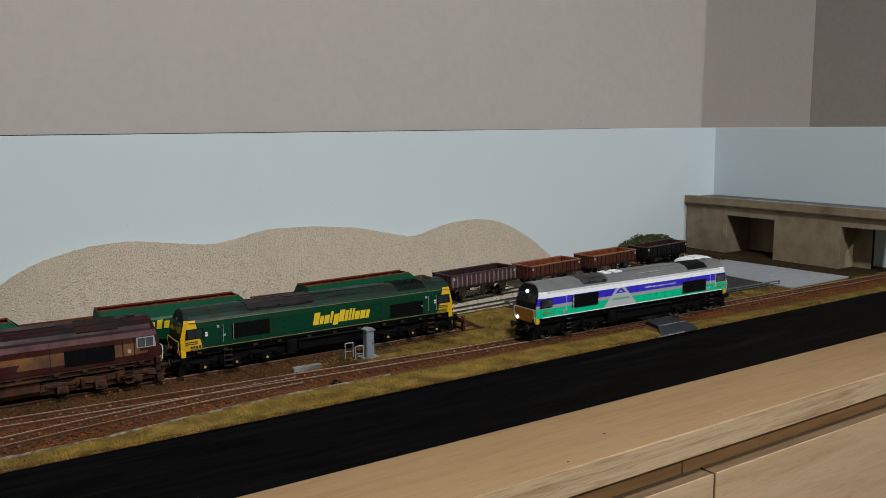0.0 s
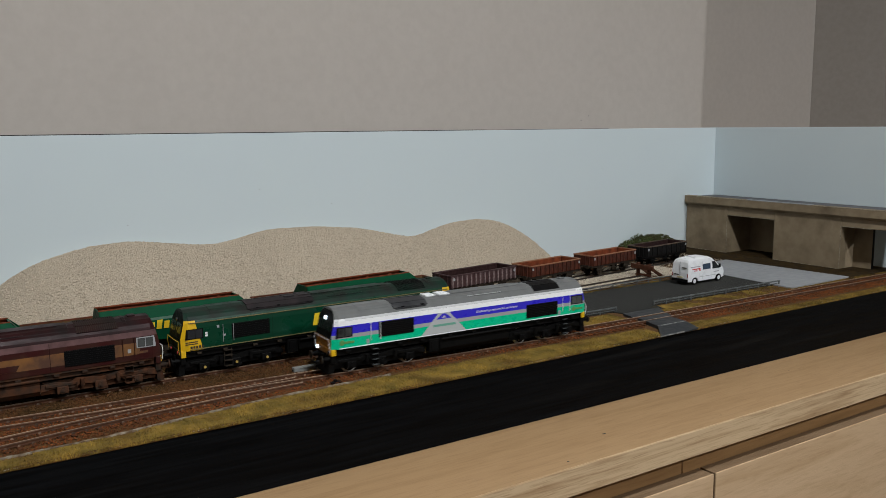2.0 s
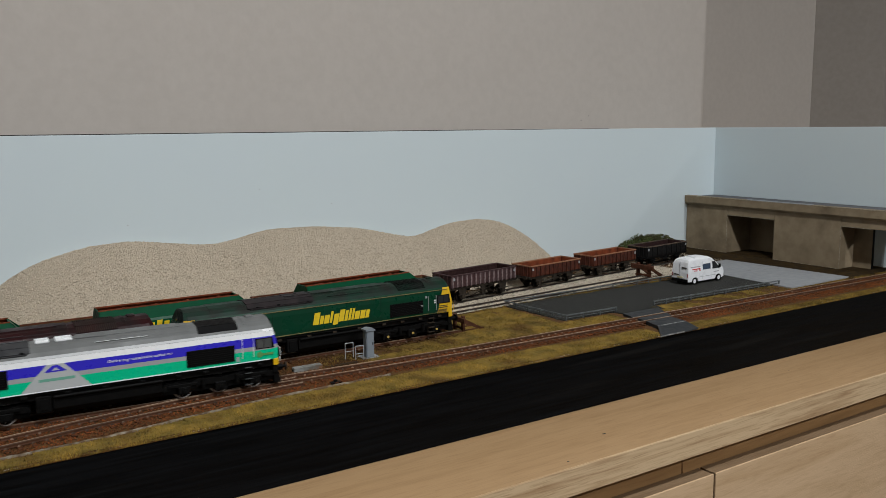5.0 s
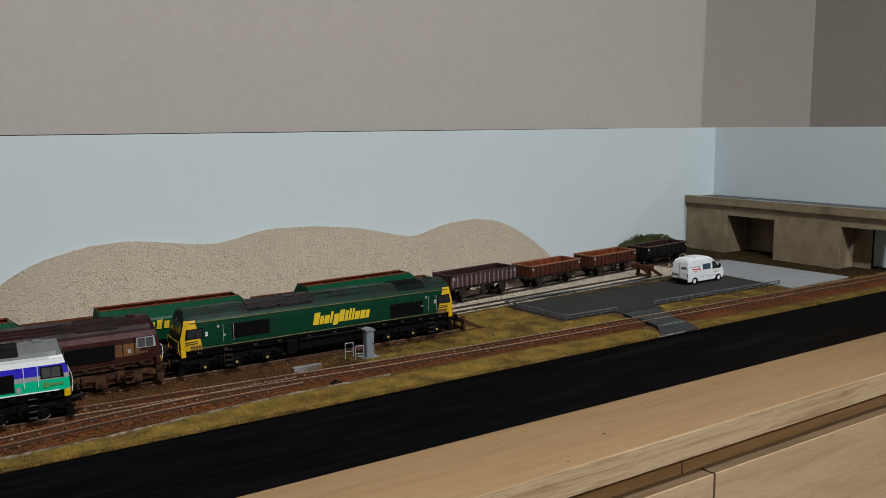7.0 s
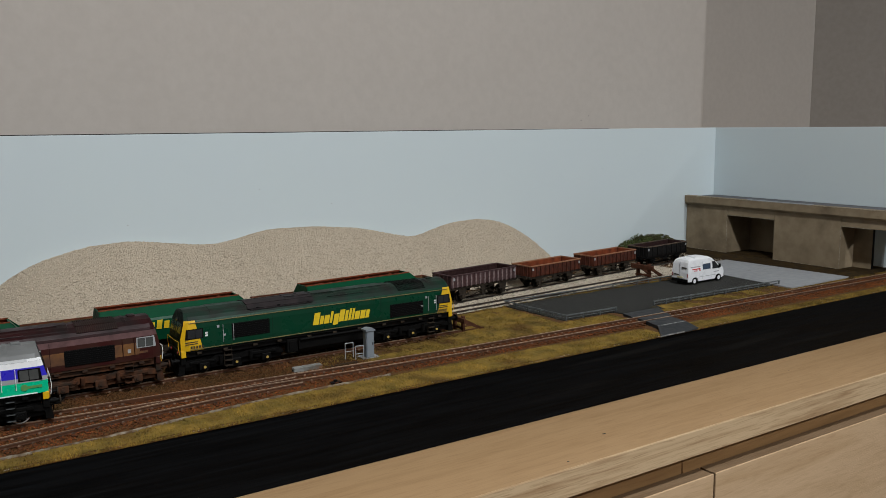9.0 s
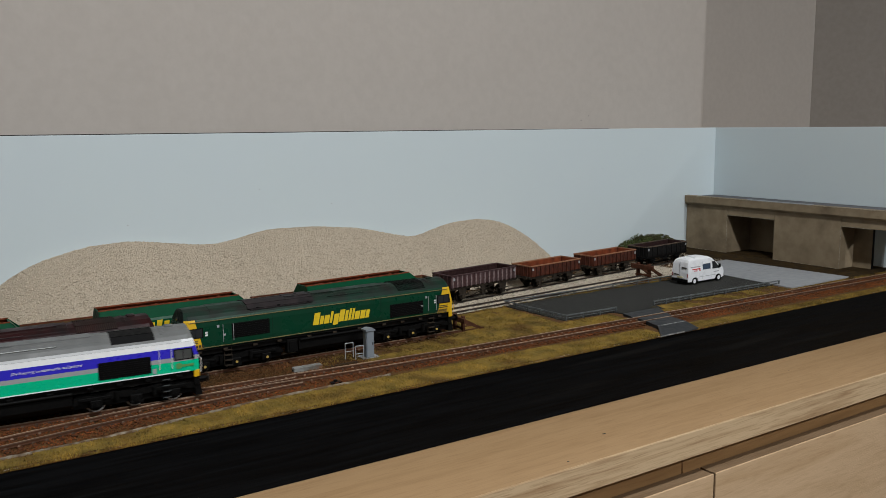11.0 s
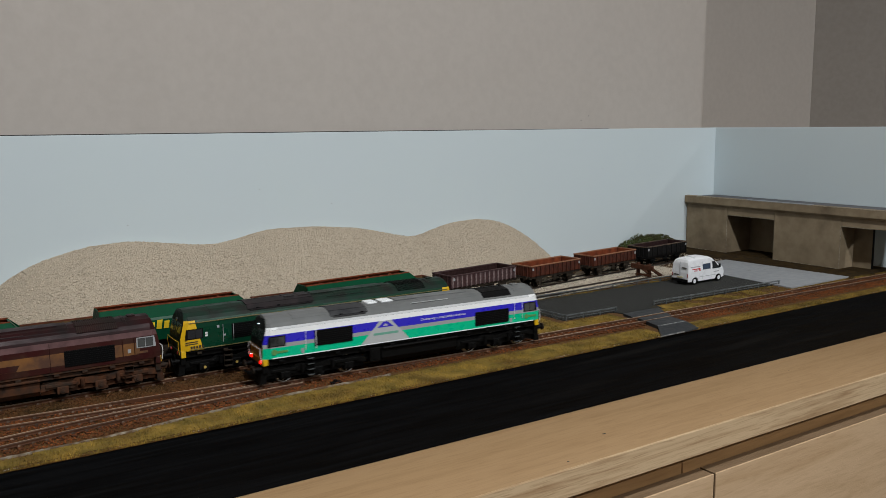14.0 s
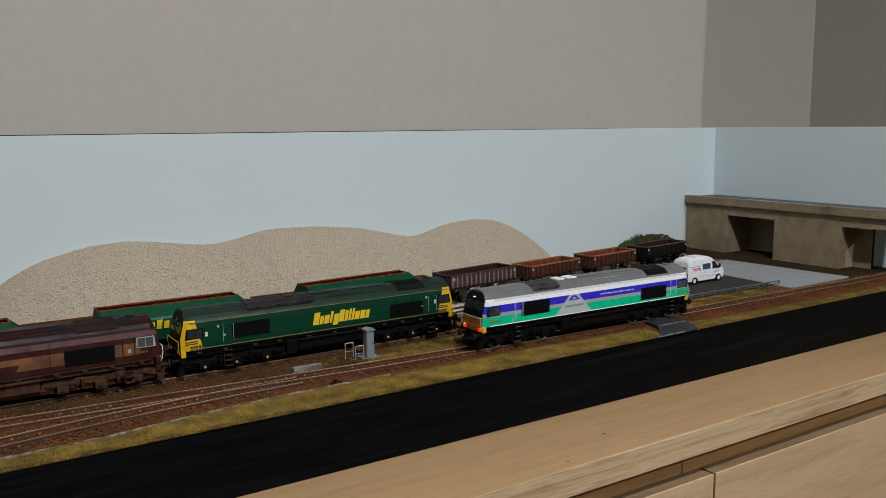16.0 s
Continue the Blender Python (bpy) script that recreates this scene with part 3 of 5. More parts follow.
def yard():
    outline = [(0.586, 0.0575), (0.945, 0.0525), (0.948, 0.150), (0.860, 0.1535), (0.578, 0.1535)]
    solid("tarmac_yard", Shape().prism([(x * 1000, y * 1000) for x, y in outline], 2, -0.5, 1.0), TARMAC, kind="structure")
    link = [(0.661, 0.036), (0.716, 0.036), (0.722, 0.0572), (0.656, 0.0573)]
    solid("yard_entrance", Shape().prism([(x * 1000, y * 1000) for x, y in link], 2, -0.5, 1.2), TARMAC, kind="structure")
    slab = [(0.936, 0.0255), (1.066, 0.0275), (1.054, 0.218), (0.949, 0.2150)]
    solid("concrete_slab", Shape().prism([(x * 1000, y * 1000) for x, y in slab], 2, -0.4, 1.6), PAD, kind="structure")
    apron = [(1062, 16), (1118, 14), (1118, 350), (990, 350), (985, 262), (1056, 222)]
    solid("earth_apron", Shape().prism(apron, 2, -0.4, 0.55), EARTH, kind="structure")
    c = thing("level_crossing", "blue-grey rubber level crossing panels over the track", "crossing")
    ramp = [(618.5, -48.2, 0.5), (656, -48.2, 0.5), (676, -46.6, 0.8), (679, -26.6, 3.5), (682, -3.8, 3.6), (645, -3.8, 3.6), (639, -25.4, 3.5)]
    n = len(ramp)
    faces = [list(range(n, 2 * n))[::-1], (0, 1, 2, 3, 6), (6, 3, 4, 5)] + [(i, (i + 1) % n, n + (i + 1) % n, n + i) for i in range(n)]
    part("ramp", Shape().faces(ramp + [(x, y, -0.6) for x, y, _ in ramp], faces), PANEL, c, "blue-grey ramp sloping to the board's edge")
    part("panel", Shape().prism([(647, -0.6), (686, -1.4), (693, 10.4), (648, 11.2)], 2, 0, 3.6), PANEL, c)
    part("panel", Shape().prism([(648, 15.6), (695, 14.8), (708, 37), (654, 38)], 2, -0.4, 2.9), PANEL, c)
    part("edge_strip", Shape().prism([(639.2, -26.2), (660, -26.9), (678.8, -27.3), (678.8, -26.2), (660, -25.6), (639.2, -25.0)], 2, 3.2, 3.75), mat("worn_white_line", (0.42, 0.42, 0.40), 0.7, scale=260, vary=0.9, second=(0.12, 0.125, 0.13)), c, "worn white line")
    part("edge_strip", Shape().prism([(617, -48.9), (628, -48.6), (640, -48.8), (648, -48.5), (652, -48.7), (650, -47.7), (638, -48.0), (629, -47.5), (618, -48.1)], 2, -0.2, 0.75), MATS["worn_white_line"], c, "chipped white front edge")


yard()
pts = cloud(16000, 0.58, 0.947, 0.055, 0.153, lambda x, y: 1, 0.0009)
scatter("tarmac_grit", pts, RNG.uniform(0.00022, 0.00055, len(pts)), CHIPS, "dark grit on the tarmac yard")


# ---------------------------------------------------------------- tracks
def track(name, label, way, x0, x1, side_mat=RAILSIDE, top_mat=RAILTOP):
    t = thing(name, label, "railway track")
    n = int((x1 - x0) / 0.008)
    pts = [(x0 + (x1 - x0) * i / n, way(x0 + (x1 - x0) * i / n)) for i in range(n + 1)]
    for side in (-1, 1):
        rings = []
        for x, y in pts:
            g = y + side * 0.00825
            rings.append([(x * 1000, g * 1000 + a, b) for a, b in ((-0.9, 1.4), (-0.4, 2.0), (-0.5, 3.2), (-0.42, 4.0), (0.42, 4.0), (0.5, 3.2), (0.4, 2.0), (0.9, 1.4))])
        part("rail", Shape().loft(rings, pick=lambda k, i: 1 if i == 3 else 2 if i in (2, 4) else 0), [side_mat, top_mat, RAILHEAD if top_mat is RAILTOP else side_mat], t)
    return t, pts


def sleepers(t, way, x0, x1, wide=15.0, step=0.0085, sunk=0.0):
    s = Shape().box(-1.6, 1.6, -wide, wide, -0.6, 1.4, b=0.15)
    for k in (-8.25, 8.25):
        s.box(-1.0, 1.0, k - 1.9, k + 1.9, 1.3, 2.0, 1)
        for q in (-1.4, 1.4):
            s.box(-0.7, 0.7, k + q - 0.4, k + q + 0.4, 1.9, 2.6, 1)
    me = mesh_of("sleeper", s, [SLEEPER, CHAIR])
    x = x0
    while x < x1:
        a = math.degrees(math.atan2(way(x + 0.01) - way(x - 0.01), 0.02))
        part("sleeper", me, None, t, at=pose(x + random.uniform(-0.0003, 0.0003), way(x), random.uniform(-0.0002, 0.0001) - sunk, 0, 0, a + random.uniform(-1, 1)))
        x += step


TRACKS = []
TRACKS.append((track("main_track", "rusty main track in red-brown ballast with the diverging route", branch, -0.6, 1.184)[0], branch, -0.10, 1.18))
TRACKS.append((track("lower_track", "rusty track curving to the board's front edge", lower, -0.5, 0.262)[0], lower, -0.10, 0.235))
TRACKS.append((track("engine_track", "rusty track ending at a timber buffer stop", engine_road, -0.6, 0.462)[0], engine_road, -0.05, 0.46))
TRACKS.append((track("siding_track", "siding track in pale stone ballast", siding, -0.4, 0.842, RAILDARK, RAILSIDE)[0], siding, 0.40, 0.838))
TRACKS.append((track("wagon_track", "back siding track under the open wagons", wagon_road, -0.4, 1.02, RAILDARK, RAILSIDE)[0], wagon_road, 0.44, 1.015))


def point_bits():
    p = thing("point_frog", "worn steel point frog with check rails", "railway point")
    fx = 0.158
    part("frog", Shape().prism([(fx * 1000 - 26, 1000 * (branch(fx - 0.026) - 0.0083) - 0.4), (fx * 1000 - 26, 1000 * (lower(fx - 0.026) + 0.0083) + 0.4), (fx * 1000 + 20, 1000 * (lower(fx + 0.02) + 0.0083) - 0.4), (fx * 1000 + 20, 1000 * (lower(fx + 0.02) + 0.0083) + 0.5)], 2, 1.4, 3.4), RAILSIDE, p)
    for way, s in ((branch, 1), (lower, -1)):
        r = [[(x * 1000, (way(x) + s * 0.0066) * 1000 + a, b) for a, b in ((-0.4, 1.4), (-0.4, 3.8), (0.4, 3.8), (0.4, 1.4))] for x in (fx - 0.025, fx - 0.02, fx + 0.02, fx + 0.025)]
        part("check_rail", Shape().loft(r), RAILSIDE, p)
    b = thing("point_lever", "small black point lever box beside the rail", "point lever")
    part("base", Shape().box(283, 293, -4.0, 0.0, 0, 1.6, b=0.4), BLACKPLASTIC, b)
    part("knob", Shape().box(286, 289, -3.4, -1.2, 1.4, 3.4, b=0.5), BLACKPLASTIC, b)


point_bits()


# ---------------------------------------------------------------- sand heaps
CREST = ((0.04, 0.0), (0.06, 0.034), (0.083, 0.053), (0.116, 0.071), (0.164, 0.083), (0.21, 0.086), (0.252, 0.080), (0.297, 0.074), (0.323, 0.077), (0.365, 0.087), (0.431, 0.086), (0.494, 0.079),
         (0.543, 0.067), (0.573, 0.061), (0.596, 0.068), (0.632, 0.077), (0.68, 0.079), (0.719, 0.071), (0.76, 0.050), (0.806, 0.016), (0.822, 0.002), (0.83, 0.0))


def sand_height(x, y):
    h = sum(float(np.interp(x + q, [c[0] for c in CREST], [c[1] for c in CREST])) for q in (-0.014, -0.007, 0.0, 0.007, 0.014)) / 5
    d = max(0, 0.339 - y)
    back = max(0, y - 0.339) * 0.25
    z = h - back - 0.85 * d + 3.5 * min(d, 0.02) ** 2 + (0.0016 * patch(x, y, 38) + 0.0008 * patch(x, y, 90)) * min(1, d * 60)
    return z + 0.0005 * patch(x, y, 160)


def sand():
    nx, ny = 270, 64
    v, f = [], []
    for i in range(nx):
        x = 0.04 + 0.79 * i / (nx - 1)
        for j in range(ny):
            y = 0.222 + 0.1295 * j / (ny - 1)
            v.append((x * 1000, y * 1000, max(-1.0, sand_height(x, y) * 1000)))
    for i in range(nx - 1):
        for j in range(ny - 1):
            a = i * ny + j
            f.append((a, a + ny, a + ny + 1, a + 1))
    s = Shape().faces(v, f, smooth=True)
    ob = thing("sand_heap", "long heap of coarse pale sand against the backdrop", "sand heap")
    part("sand_body", s, SAND, ob)
    p = cloud(60000, 0.04, 0.825, 0.225, 0.351, lambda x, y: 1 if sand_height(x, y) > 0.004 else 0)
    p[:, 2] = [sand_height(x, y) for x, y, _ in p]
    g = scatter("sand_grain", p, RNG.uniform(0.0005, 0.0013, len(p)), GRAIN, "", ob, 0.85)
    g.parent = ob
    tagged(g, kind="stuff")


sand()


# ---------------------------------------------------------------- the concrete shed
def shed():
    s = thing("loading_shed", "weathered concrete loading shed with open bays", "shed")
    X0, X1 = 1117, 1182.5
    for y0, y1 in ((268.5, 350.5), (74, 182)):
        part("pier", Shape().box(X0, X1, y0, y1, -0.5, 75, b=0.5), CONCRETE, s)
    # Dark upright strip put in for the shaded gap at the bay's edge
    part("end_post", Shape().box(X0 + 33, X0 + 35, 43.4, 45.6, -0.5, 75, b=0.2), DARKIRON, s, "dark strip for the shaded gap beside the bay")
    part("end_pier", Shape().box(X0, X1, -140, -60, -0.5, 75, b=0.4), CONCRETE, s)
    for y0, y1 in ((182.2, 268.3), (-59.8, 73.8)):
        part("lintel", Shape().box(X0 + 0.3, X0 + 12, y0, y1, 61.6, 75, b=0.4), CONCRETE, s)
    part("back_wall", Shape().box(X1 - 6, X1 - 0.3, 182.3, 268.2, -0.5, 75), CONCRETE, s)
    part("back_wall", Shape().box(X0 + 34, X0 + 37, 45.8, 73.7, -0.5, 75), CONCRETE, s)
    # parapet with a splayed lower lip
    part("parapet", Shape().prism([(X0 - 0.6, 73.4), (X0 - 5.5, 77.5), (X0 - 5.5, 88.4), (X0 + 3, 89), (X0 + 3, 73.4)], 1, -140, 351), CONCRETE, s)
    part("roof", Shape().prism([(X0 + 3.2, -20), (X0 + 3.2, 350), (X1 + 2.6, 350), (X1 + 2.6, 42)], 2, 75.3, 86.0), ROOFGREY, s, "grey felt roof")
    # chalky worn edges along the base and round the bays
    for y0, y1 in ((268.5, 350.5), (74, 182)):
        part("worn_edge", Shape().box(X0 - 0.35, X0 + 0.2, y0, y1, 0.3, 1.0), PALE_ARRIS, s)
    for y in (268.5, 74.0):
        part("worn_edge", Shape().box(X0 - 0.2, X0 + 0.4, y - 0.2, y + 0.35, 0.6, 62), PALE_ARRIS, s)
    for y0, y1 in ((182.2, 268.3), (27.2, 73.8)):
        part("worn_edge", Shape().box(X0 - 0.1, X0 + 0.5, y0, y1, 61.4, 62.0), PALE_ARRIS, s)
    part("worn_edge", Shape().box(X0 - 5.8, X0 - 5.2, -140, 351, 88.0, 88.6), PALE_ARRIS, s)
    part("capping", Shape().box(X0 - 5.2, X0 + 3.4, 120, 230, 88.5, 89.3, b=0.2), PAD, s, "pale capping strip")
    part("floor_slab", Shape().box(X0 + 2, X1 - 6.2, 24, 268, -0.4, 0.6), EARTH, s)


shed()


def bush():
    b = thing("shrub", "low dark green shrub behind the black wagon", "shrub")
    s = Shape()
    rng = random.Random(5)
    for i in range(7):
        x = 948 + i * 17
        s.tube((x, 336, -1), (x + rng.uniform(-5, 5), 336 + rng.uniform(-4, 4), 14 + rng.uniform(0, 5)), 0.7, 6, r2=0.3)
    part("stems", s, TIMBER, b)
    pts = []
    while len(pts) < 9000:
        x = rng.uniform(0.945, 1.068)
        u = (x - 1.006) / 0.064
        top = 0.027 * max(0, 1 - u * u) ** 0.5 * (1 + 0.25 * patch(x, 0, 90)) + 0.006
        y = rng.uniform(0.305, 0.350)
        z = rng.uniform(0.2, 1.0) ** 0.6 * top * (1 - ((y - 0.331) / 0.03) ** 2 * 0.6)
        if patch(x, y + z, 120) + 0.5 * patch(x, z, 300) > -0.25:
            pts.append((x, y, z))
    p = np.array(pts)
    me = scatter("foliage", p, np.random.default_rng(2).uniform(0.0005, 0.0014, len(p)), MOSS, "", b)
    me.parent = b
    tagged(me, kind="stuff")


bush()


# ---------------------------------------------------------------- engines
def wheelset_mesh(r=7.0, n=20, tyre=STEEL):
    s = Shape()
    for k in (-1, 1):
        s.tube((0, k * 6.9, 0), (0, k * 9.3, 0), r, n, 0)
        s.tube((0, k * 9.2, 0), (0, k * 9.55, 0), r * 0.86, n, 1)
        s.tube((0, k * 9.4, 0), (0, k * 10.6, 0), r * 0.3, 10, 1)
        s.tube((0, k * 6.4, 0), (0, k * 6.95, 0), r * 1.09, n, 0)
        for a in range(4):
            c, d = math.cos(a * 1.5708), math.sin(a * 1.5708)
            s.tube((c * r * 0.6, k * 9.5, d * r * 0.6), (c * r * 0.6, k * 9.75, d * r * 0.6), r * 0.12, 6, 0)
    s.tube((0, -7, 0), (0, 7, 0), 1.3, 8, 1)
    return mesh_of("wheelset", s, [tyre, DARKIRON])


WHEELS = wheelset_mesh()
WHEELS_DULL = wheelset_mesh(tyre=DIRTYIRON)
AXLES = (-27.2, 0.0, 27.2)


def co_bogie(parent, x, iron, hub, wheels):
    b = Shape()
    for k in (-1, 1):
        y0, y1 = k * 11.2, k * 14.2
        b.prism([(-43, 7.5), (-42, 12.5), (-33, 14), (-22, 12), (-17, 15), (-6, 14), (0, 12.5), (9, 14.5), (17, 15.5), (24, 12), (34, 14), (42, 12), (43, 8), (34, 9), (20, 7.5), (12, 10), (0, 8.5), (-14, 10), (-20, 7.5), (-33, 9)], 1, min(y0, y1), max(y0, y1))
        b.box(-39, -17, min(k * 14, k * 15.4), max(k * 14, k * 15.4), 10.2, 12.6, b=0.4)
        b.box(14, 36, min(k * 14, k * 15.4), max(k * 14, k * 15.4), 10.4, 13.2, b=0.4)
        b.box(-42, 42, min(k * 11.0, k * 11.6), max(k * 11.0, k * 11.6), 4.6, 13)
        b.tube((-13, k * 14.8, 8), (-13, k * 14.8, 14), 1.6, 8)
        b.tube((13, k * 14.8, 8), (13, k * 14.8, 14), 1.6, 8)
        b.box(-4, 5, min(k * 14, k * 15.8), max(k * 14, k * 15.8), 3.4, 5.6, b=0.3)
    b.box(-40, 40, -11.5, 11.5, 9.5, 14)
    bog = part("bogie", b, iron, parent, at=pose(x * MM, 0, 0))
    boxes = mesh_of("axle_box", Shape().box(-4.2, 4.2, -1.4, 1.4, 4.2, 10.4, b=0.8).tube((0, -1.4, 7), (0, -2.3, 7), 2.3, 12).tube((0, 1.4, 7), (0, 2.3, 7), 2.3, 12), iron)
    caps = mesh_of("axle_cap", Shape().tube((0, -2.3, 7), (0, -3.0, 7), 1.15, 12).tube((0, 2.3, 7), (0, 3.0, 7), 1.15, 12), hub)
    sets = []
    for a in AXLES:
        sets.append(part("wheelset", wheels, None, bog, at=pose(a * MM, 0, 0.007)))
        for k in (-1, 1):
            part("axle_box", boxes, None, bog, at=pose(a * MM, k * 0.0142, 0))
            part("axle_cap", caps, None, bog, at=pose(a * MM, k * 0.0142, 0))
    return bog, sets


def louvre(parent, x0, x1, z0, z1, y, frame=GLASS):
    """A black louvred panel on the side at y (sign gives the side)."""
    k = 1 if y > 0 else -1
    a, b = sorted((y - k * 0.4, y + k * 0.35))
    p = part("side_grille", Shape().box(x0, x1, a, b, z0, z1, b=0.1), BLACKPLASTIC, parent)
    s = Shape()
    n = int((z1 - z0) / 1.5)
    for i in range(n):
        z = z0 + (z1 - z0) * (i + 0.5) / n
        a, b = sorted((y + k * 0.3, y + k * 0.6))
        s.box(x0 + 0.7, x1 - 0.7, a, b, z - 0.35, z + 0.25)
    part("louvre", s, BLACKPLASTIC, p)


LAMPS = []


def unit(parent, m, r, half, ahead, behind, label):
    """An added upright drum whose half turn stands in for switching lamps: one half is the lens for running ahead, the
    other for backing.
    """
    ring = [(r * math.cos(a * math.pi / 8), r * math.sin(a * math.pi / 8)) for a in range(16)]
    rows = [[(x * q, y * q, z) for x, y in ring] for q, z in ((0.75, -half), (1, -half * 0.7), (1, half * 0.7), (0.75, half))]
    LAMPS.append((part("lamp_drum", Shape().loft(rows, pick=lambda k, i: 0 if 4 <= i < 12 else 1), [ahead, behind], parent, label, m), m))


def engine(name, label, L, m):
    e = thing(name, label, "locomotive", m)
    zs = [22.4, *L["z"], 45.4]
    half = [17.1, 17.5, 17.5, 17.5, 17.1]
    iron = L["iron"]

    def end_x(z):
        return 133.0 - max(0, z - 33) * 0.25

    def ring(kind, sg):
        out = []
        for side in (-1, 1):
            col = []
            for w, z in zip(half, zs):
                x = end_x(z) if kind == "end" else (127 if kind == "cab" else 115.0 + (z - 22.4) * 0.25)
                col.append((sg * x, side * w * (0.90 if kind == "end" else 1), z))
            out += col if side < 0 else col[::-1]
        return out
    rings = [ring("end", -1), ring("cab", -1), ring("door", -1), ring("door", 1), ring("cab", 1), ring("end", 1)]
    slots = []

    def slot(mt):
        if mt not in slots:
            slots.append(mt)
        return slots.index(mt)

    def pick(k, i):
        if i in (4, 9):
            return slot(iron)
        row = i if i < 4 else 8 - i
        return slot(L["rows"][row] if k == 2 else L["cab"][row])
    for r in range(4):
        slot(L["rows"][r]), slot(L["cab"][r]), slot(L["front"][r])
    slot(iron)
    b = Shape().loft(rings, caps=False, pick=pick)
    for sg, r in ((-1, rings[0]), (1, rings[-1])):
        for i in range(4):
            b.faces([r[i], r[i + 1], r[8 - i], r[9 - i]], [(0, 1, 2, 3)], slot(L["front"][i]))
    part("body", b, slots, e)
    prof = [(-17.2, 45.5), (-16.6, 47.4), (-14.6, 50.2), (-10.5, 53.2), (-4, 54.8), (4, 54.8), (10.5, 53.2), (14.6, 50.2), (16.6, 47.4), (17.2, 45.5)]
    rr = []
    for x, tight in ((-1, 0.9), (-126, 1), (-120.8, 1), (120.8, 1), (126, 1), (1, 0.9)):
        rr.append([(x * end_x(z) if abs(x) == 1 else x, y * tight, z) for y, z in prof])
    part("roof", Shape().loft(rr, pick=lambda k, i: (1 if k == 2 else 3) if i in (0, 8) else 2 if i in (1, 7) and k in (1, 3) else 0), [L["roof"], L["shoulder"], L["cab_shoulder"], L["cab_edge"]], e)
    top = [(-13.0, 51.0), (-12.6, 52.1), (-9.6, 53.8), (-4, 55.2), (4, 55.2), (9.6, 53.8), (12.6, 52.1), (13.0, 51.0)]
    for x0, x1 in ((-109, -77), (6, 68), (104.5, 110)):
        part("roof_pod", Shape().loft([[(x, y * t, z - q) for y, z in top] for x, t, q in ((x0, 0.9, 1.2), (x0 + 2.5, 1, 0), (x1 - 1.2, 1, 0), (x1, 0.97, 0.9))]), L["roof"], e)
    # dark brow over the windscreen, panes, nose door line
    for sg in (-1, 1):
        front = part("cab_front", Shape().faces([(sg * (end_x(z) + 0.25), y, z) for y, z in ((-15.2, 31.6), (15.2, 31.6), (15.2, 46), (12.2, 50.6), (8, 53.2), (-8, 53.2), (-12.2, 50.6), (-15.2, 46))]
                                                + [(sg * (end_x(z) - 0.6), y, z) for y, z in ((-15.2, 31.6), (15.2, 31.6), (15.2, 46), (12.2, 50.6), (8, 53.2), (-8, 53.2), (-12.2, 50.6), (-15.2, 46))],
                                                [range(8), range(8, 16)] + [(i, (i + 1) % 8, 8 + (i + 1) % 8, 8 + i) for i in range(8)]), BLACKPLASTIC, e, "black windscreen surround")
        for k in (-1, 1):
            y0, y1 = sorted((k * 1.2, k * 13.6))
            part("windscreen", Shape().faces([(sg * (end_x(z) + q), y, z) for q in (0.3, 0.55) for y, z in ((y0, 37), (y1, 37), (y1, 45), (y0, 45))],
                                             [(0, 1, 2, 3), (4, 5, 6, 7), (0, 1, 5, 4), (1, 2, 6, 5), (2, 3, 7, 6), (3, 0, 4, 7)]), GLASS_PALE, front)
            part("wiper", Shape().tube((sg * (end_x(37) + 0.9), k * 3, 36.4), (sg * (end_x(44) + 0.9), k * 8, 44), 0.2, 5), BLACKPLASTIC, front)
            # lamp clusters
            if L["lamps"] and sg < 0:
                unit(e, pose(-0.1328, k * 0.0120, 0.0199), 1.9, 1.5, LAMP_WHITE if k > 0 else GLASS_PALE, LAMP_RED, "added turning drum with a white and a red lens")
            else:
                part("headlight", Shape().tube((sg * 132.6, k * 13.0, 19.8), (sg * 134.4, k * 13.0, 19.8), 1.7, 12), GLASS_PALE, e, "round headlight lens")
                part("tail_light", Shape().tube((sg * 132.6, k * 9.4, 20.6), (sg * 134.3, k * 9.4, 20.6), 1.2, 10), REDMARK, e, "red tail light lens")
            part("cab_step_box", Shape().box(sg * 131 - 2, sg * 131 + 2, k * 15 - 1.2, k * 15 + 1.2, 17, 22.6, b=0.4), L["corner"], e)
            h = Shape()
            pts = [(134.2, 15.6, 20), (135.0, 15.6, 27), (134.6, 15.2, 31), (134.8, 8, 30.8), (134.8, 0, 30.6)]
            for p, q in zip(pts, pts[1:]):
                h.tube((sg * p[0], k * p[1], p[2]), (sg * q[0], k * q[1], q[2]), 0.24, 6)
            part("handrail", h, L["front_rail"], e, "thin front handrail")
        if L["lamps"] and sg < 0:
            unit(e, pose(-0.0001 * round(10 * end_x(46.4)), 0.0015, 0.0464), 1.5, 1.5, LAMP_WHITE, GLASS, "roof-level lamp on an added drum")
        else:
            part("top_light", Shape().tube((sg * (end_x(46.4) - 1), 1.5, 46.4), (sg * (end_x(46.4) + 1.2), 1.5, 46.4), 1.5, 12), GLASS_PALE, e, "roof-level marker lamp")
        part("nose_panel", Shape().box(min(sg * 132.2, sg * 133.7), max(sg * 132.2, sg * 133.7), -15.2, 15.2, 17.6, 22.7, b=0.4), L["front"][0], e)
        # buffer beam, buffers, coupling, plough
        part("buffer_beam", Shape().box(sg * 131 - 2.2, sg * 131 + 2.2, -15, 15, 10.5, 22.2, b=0.5), iron, e)
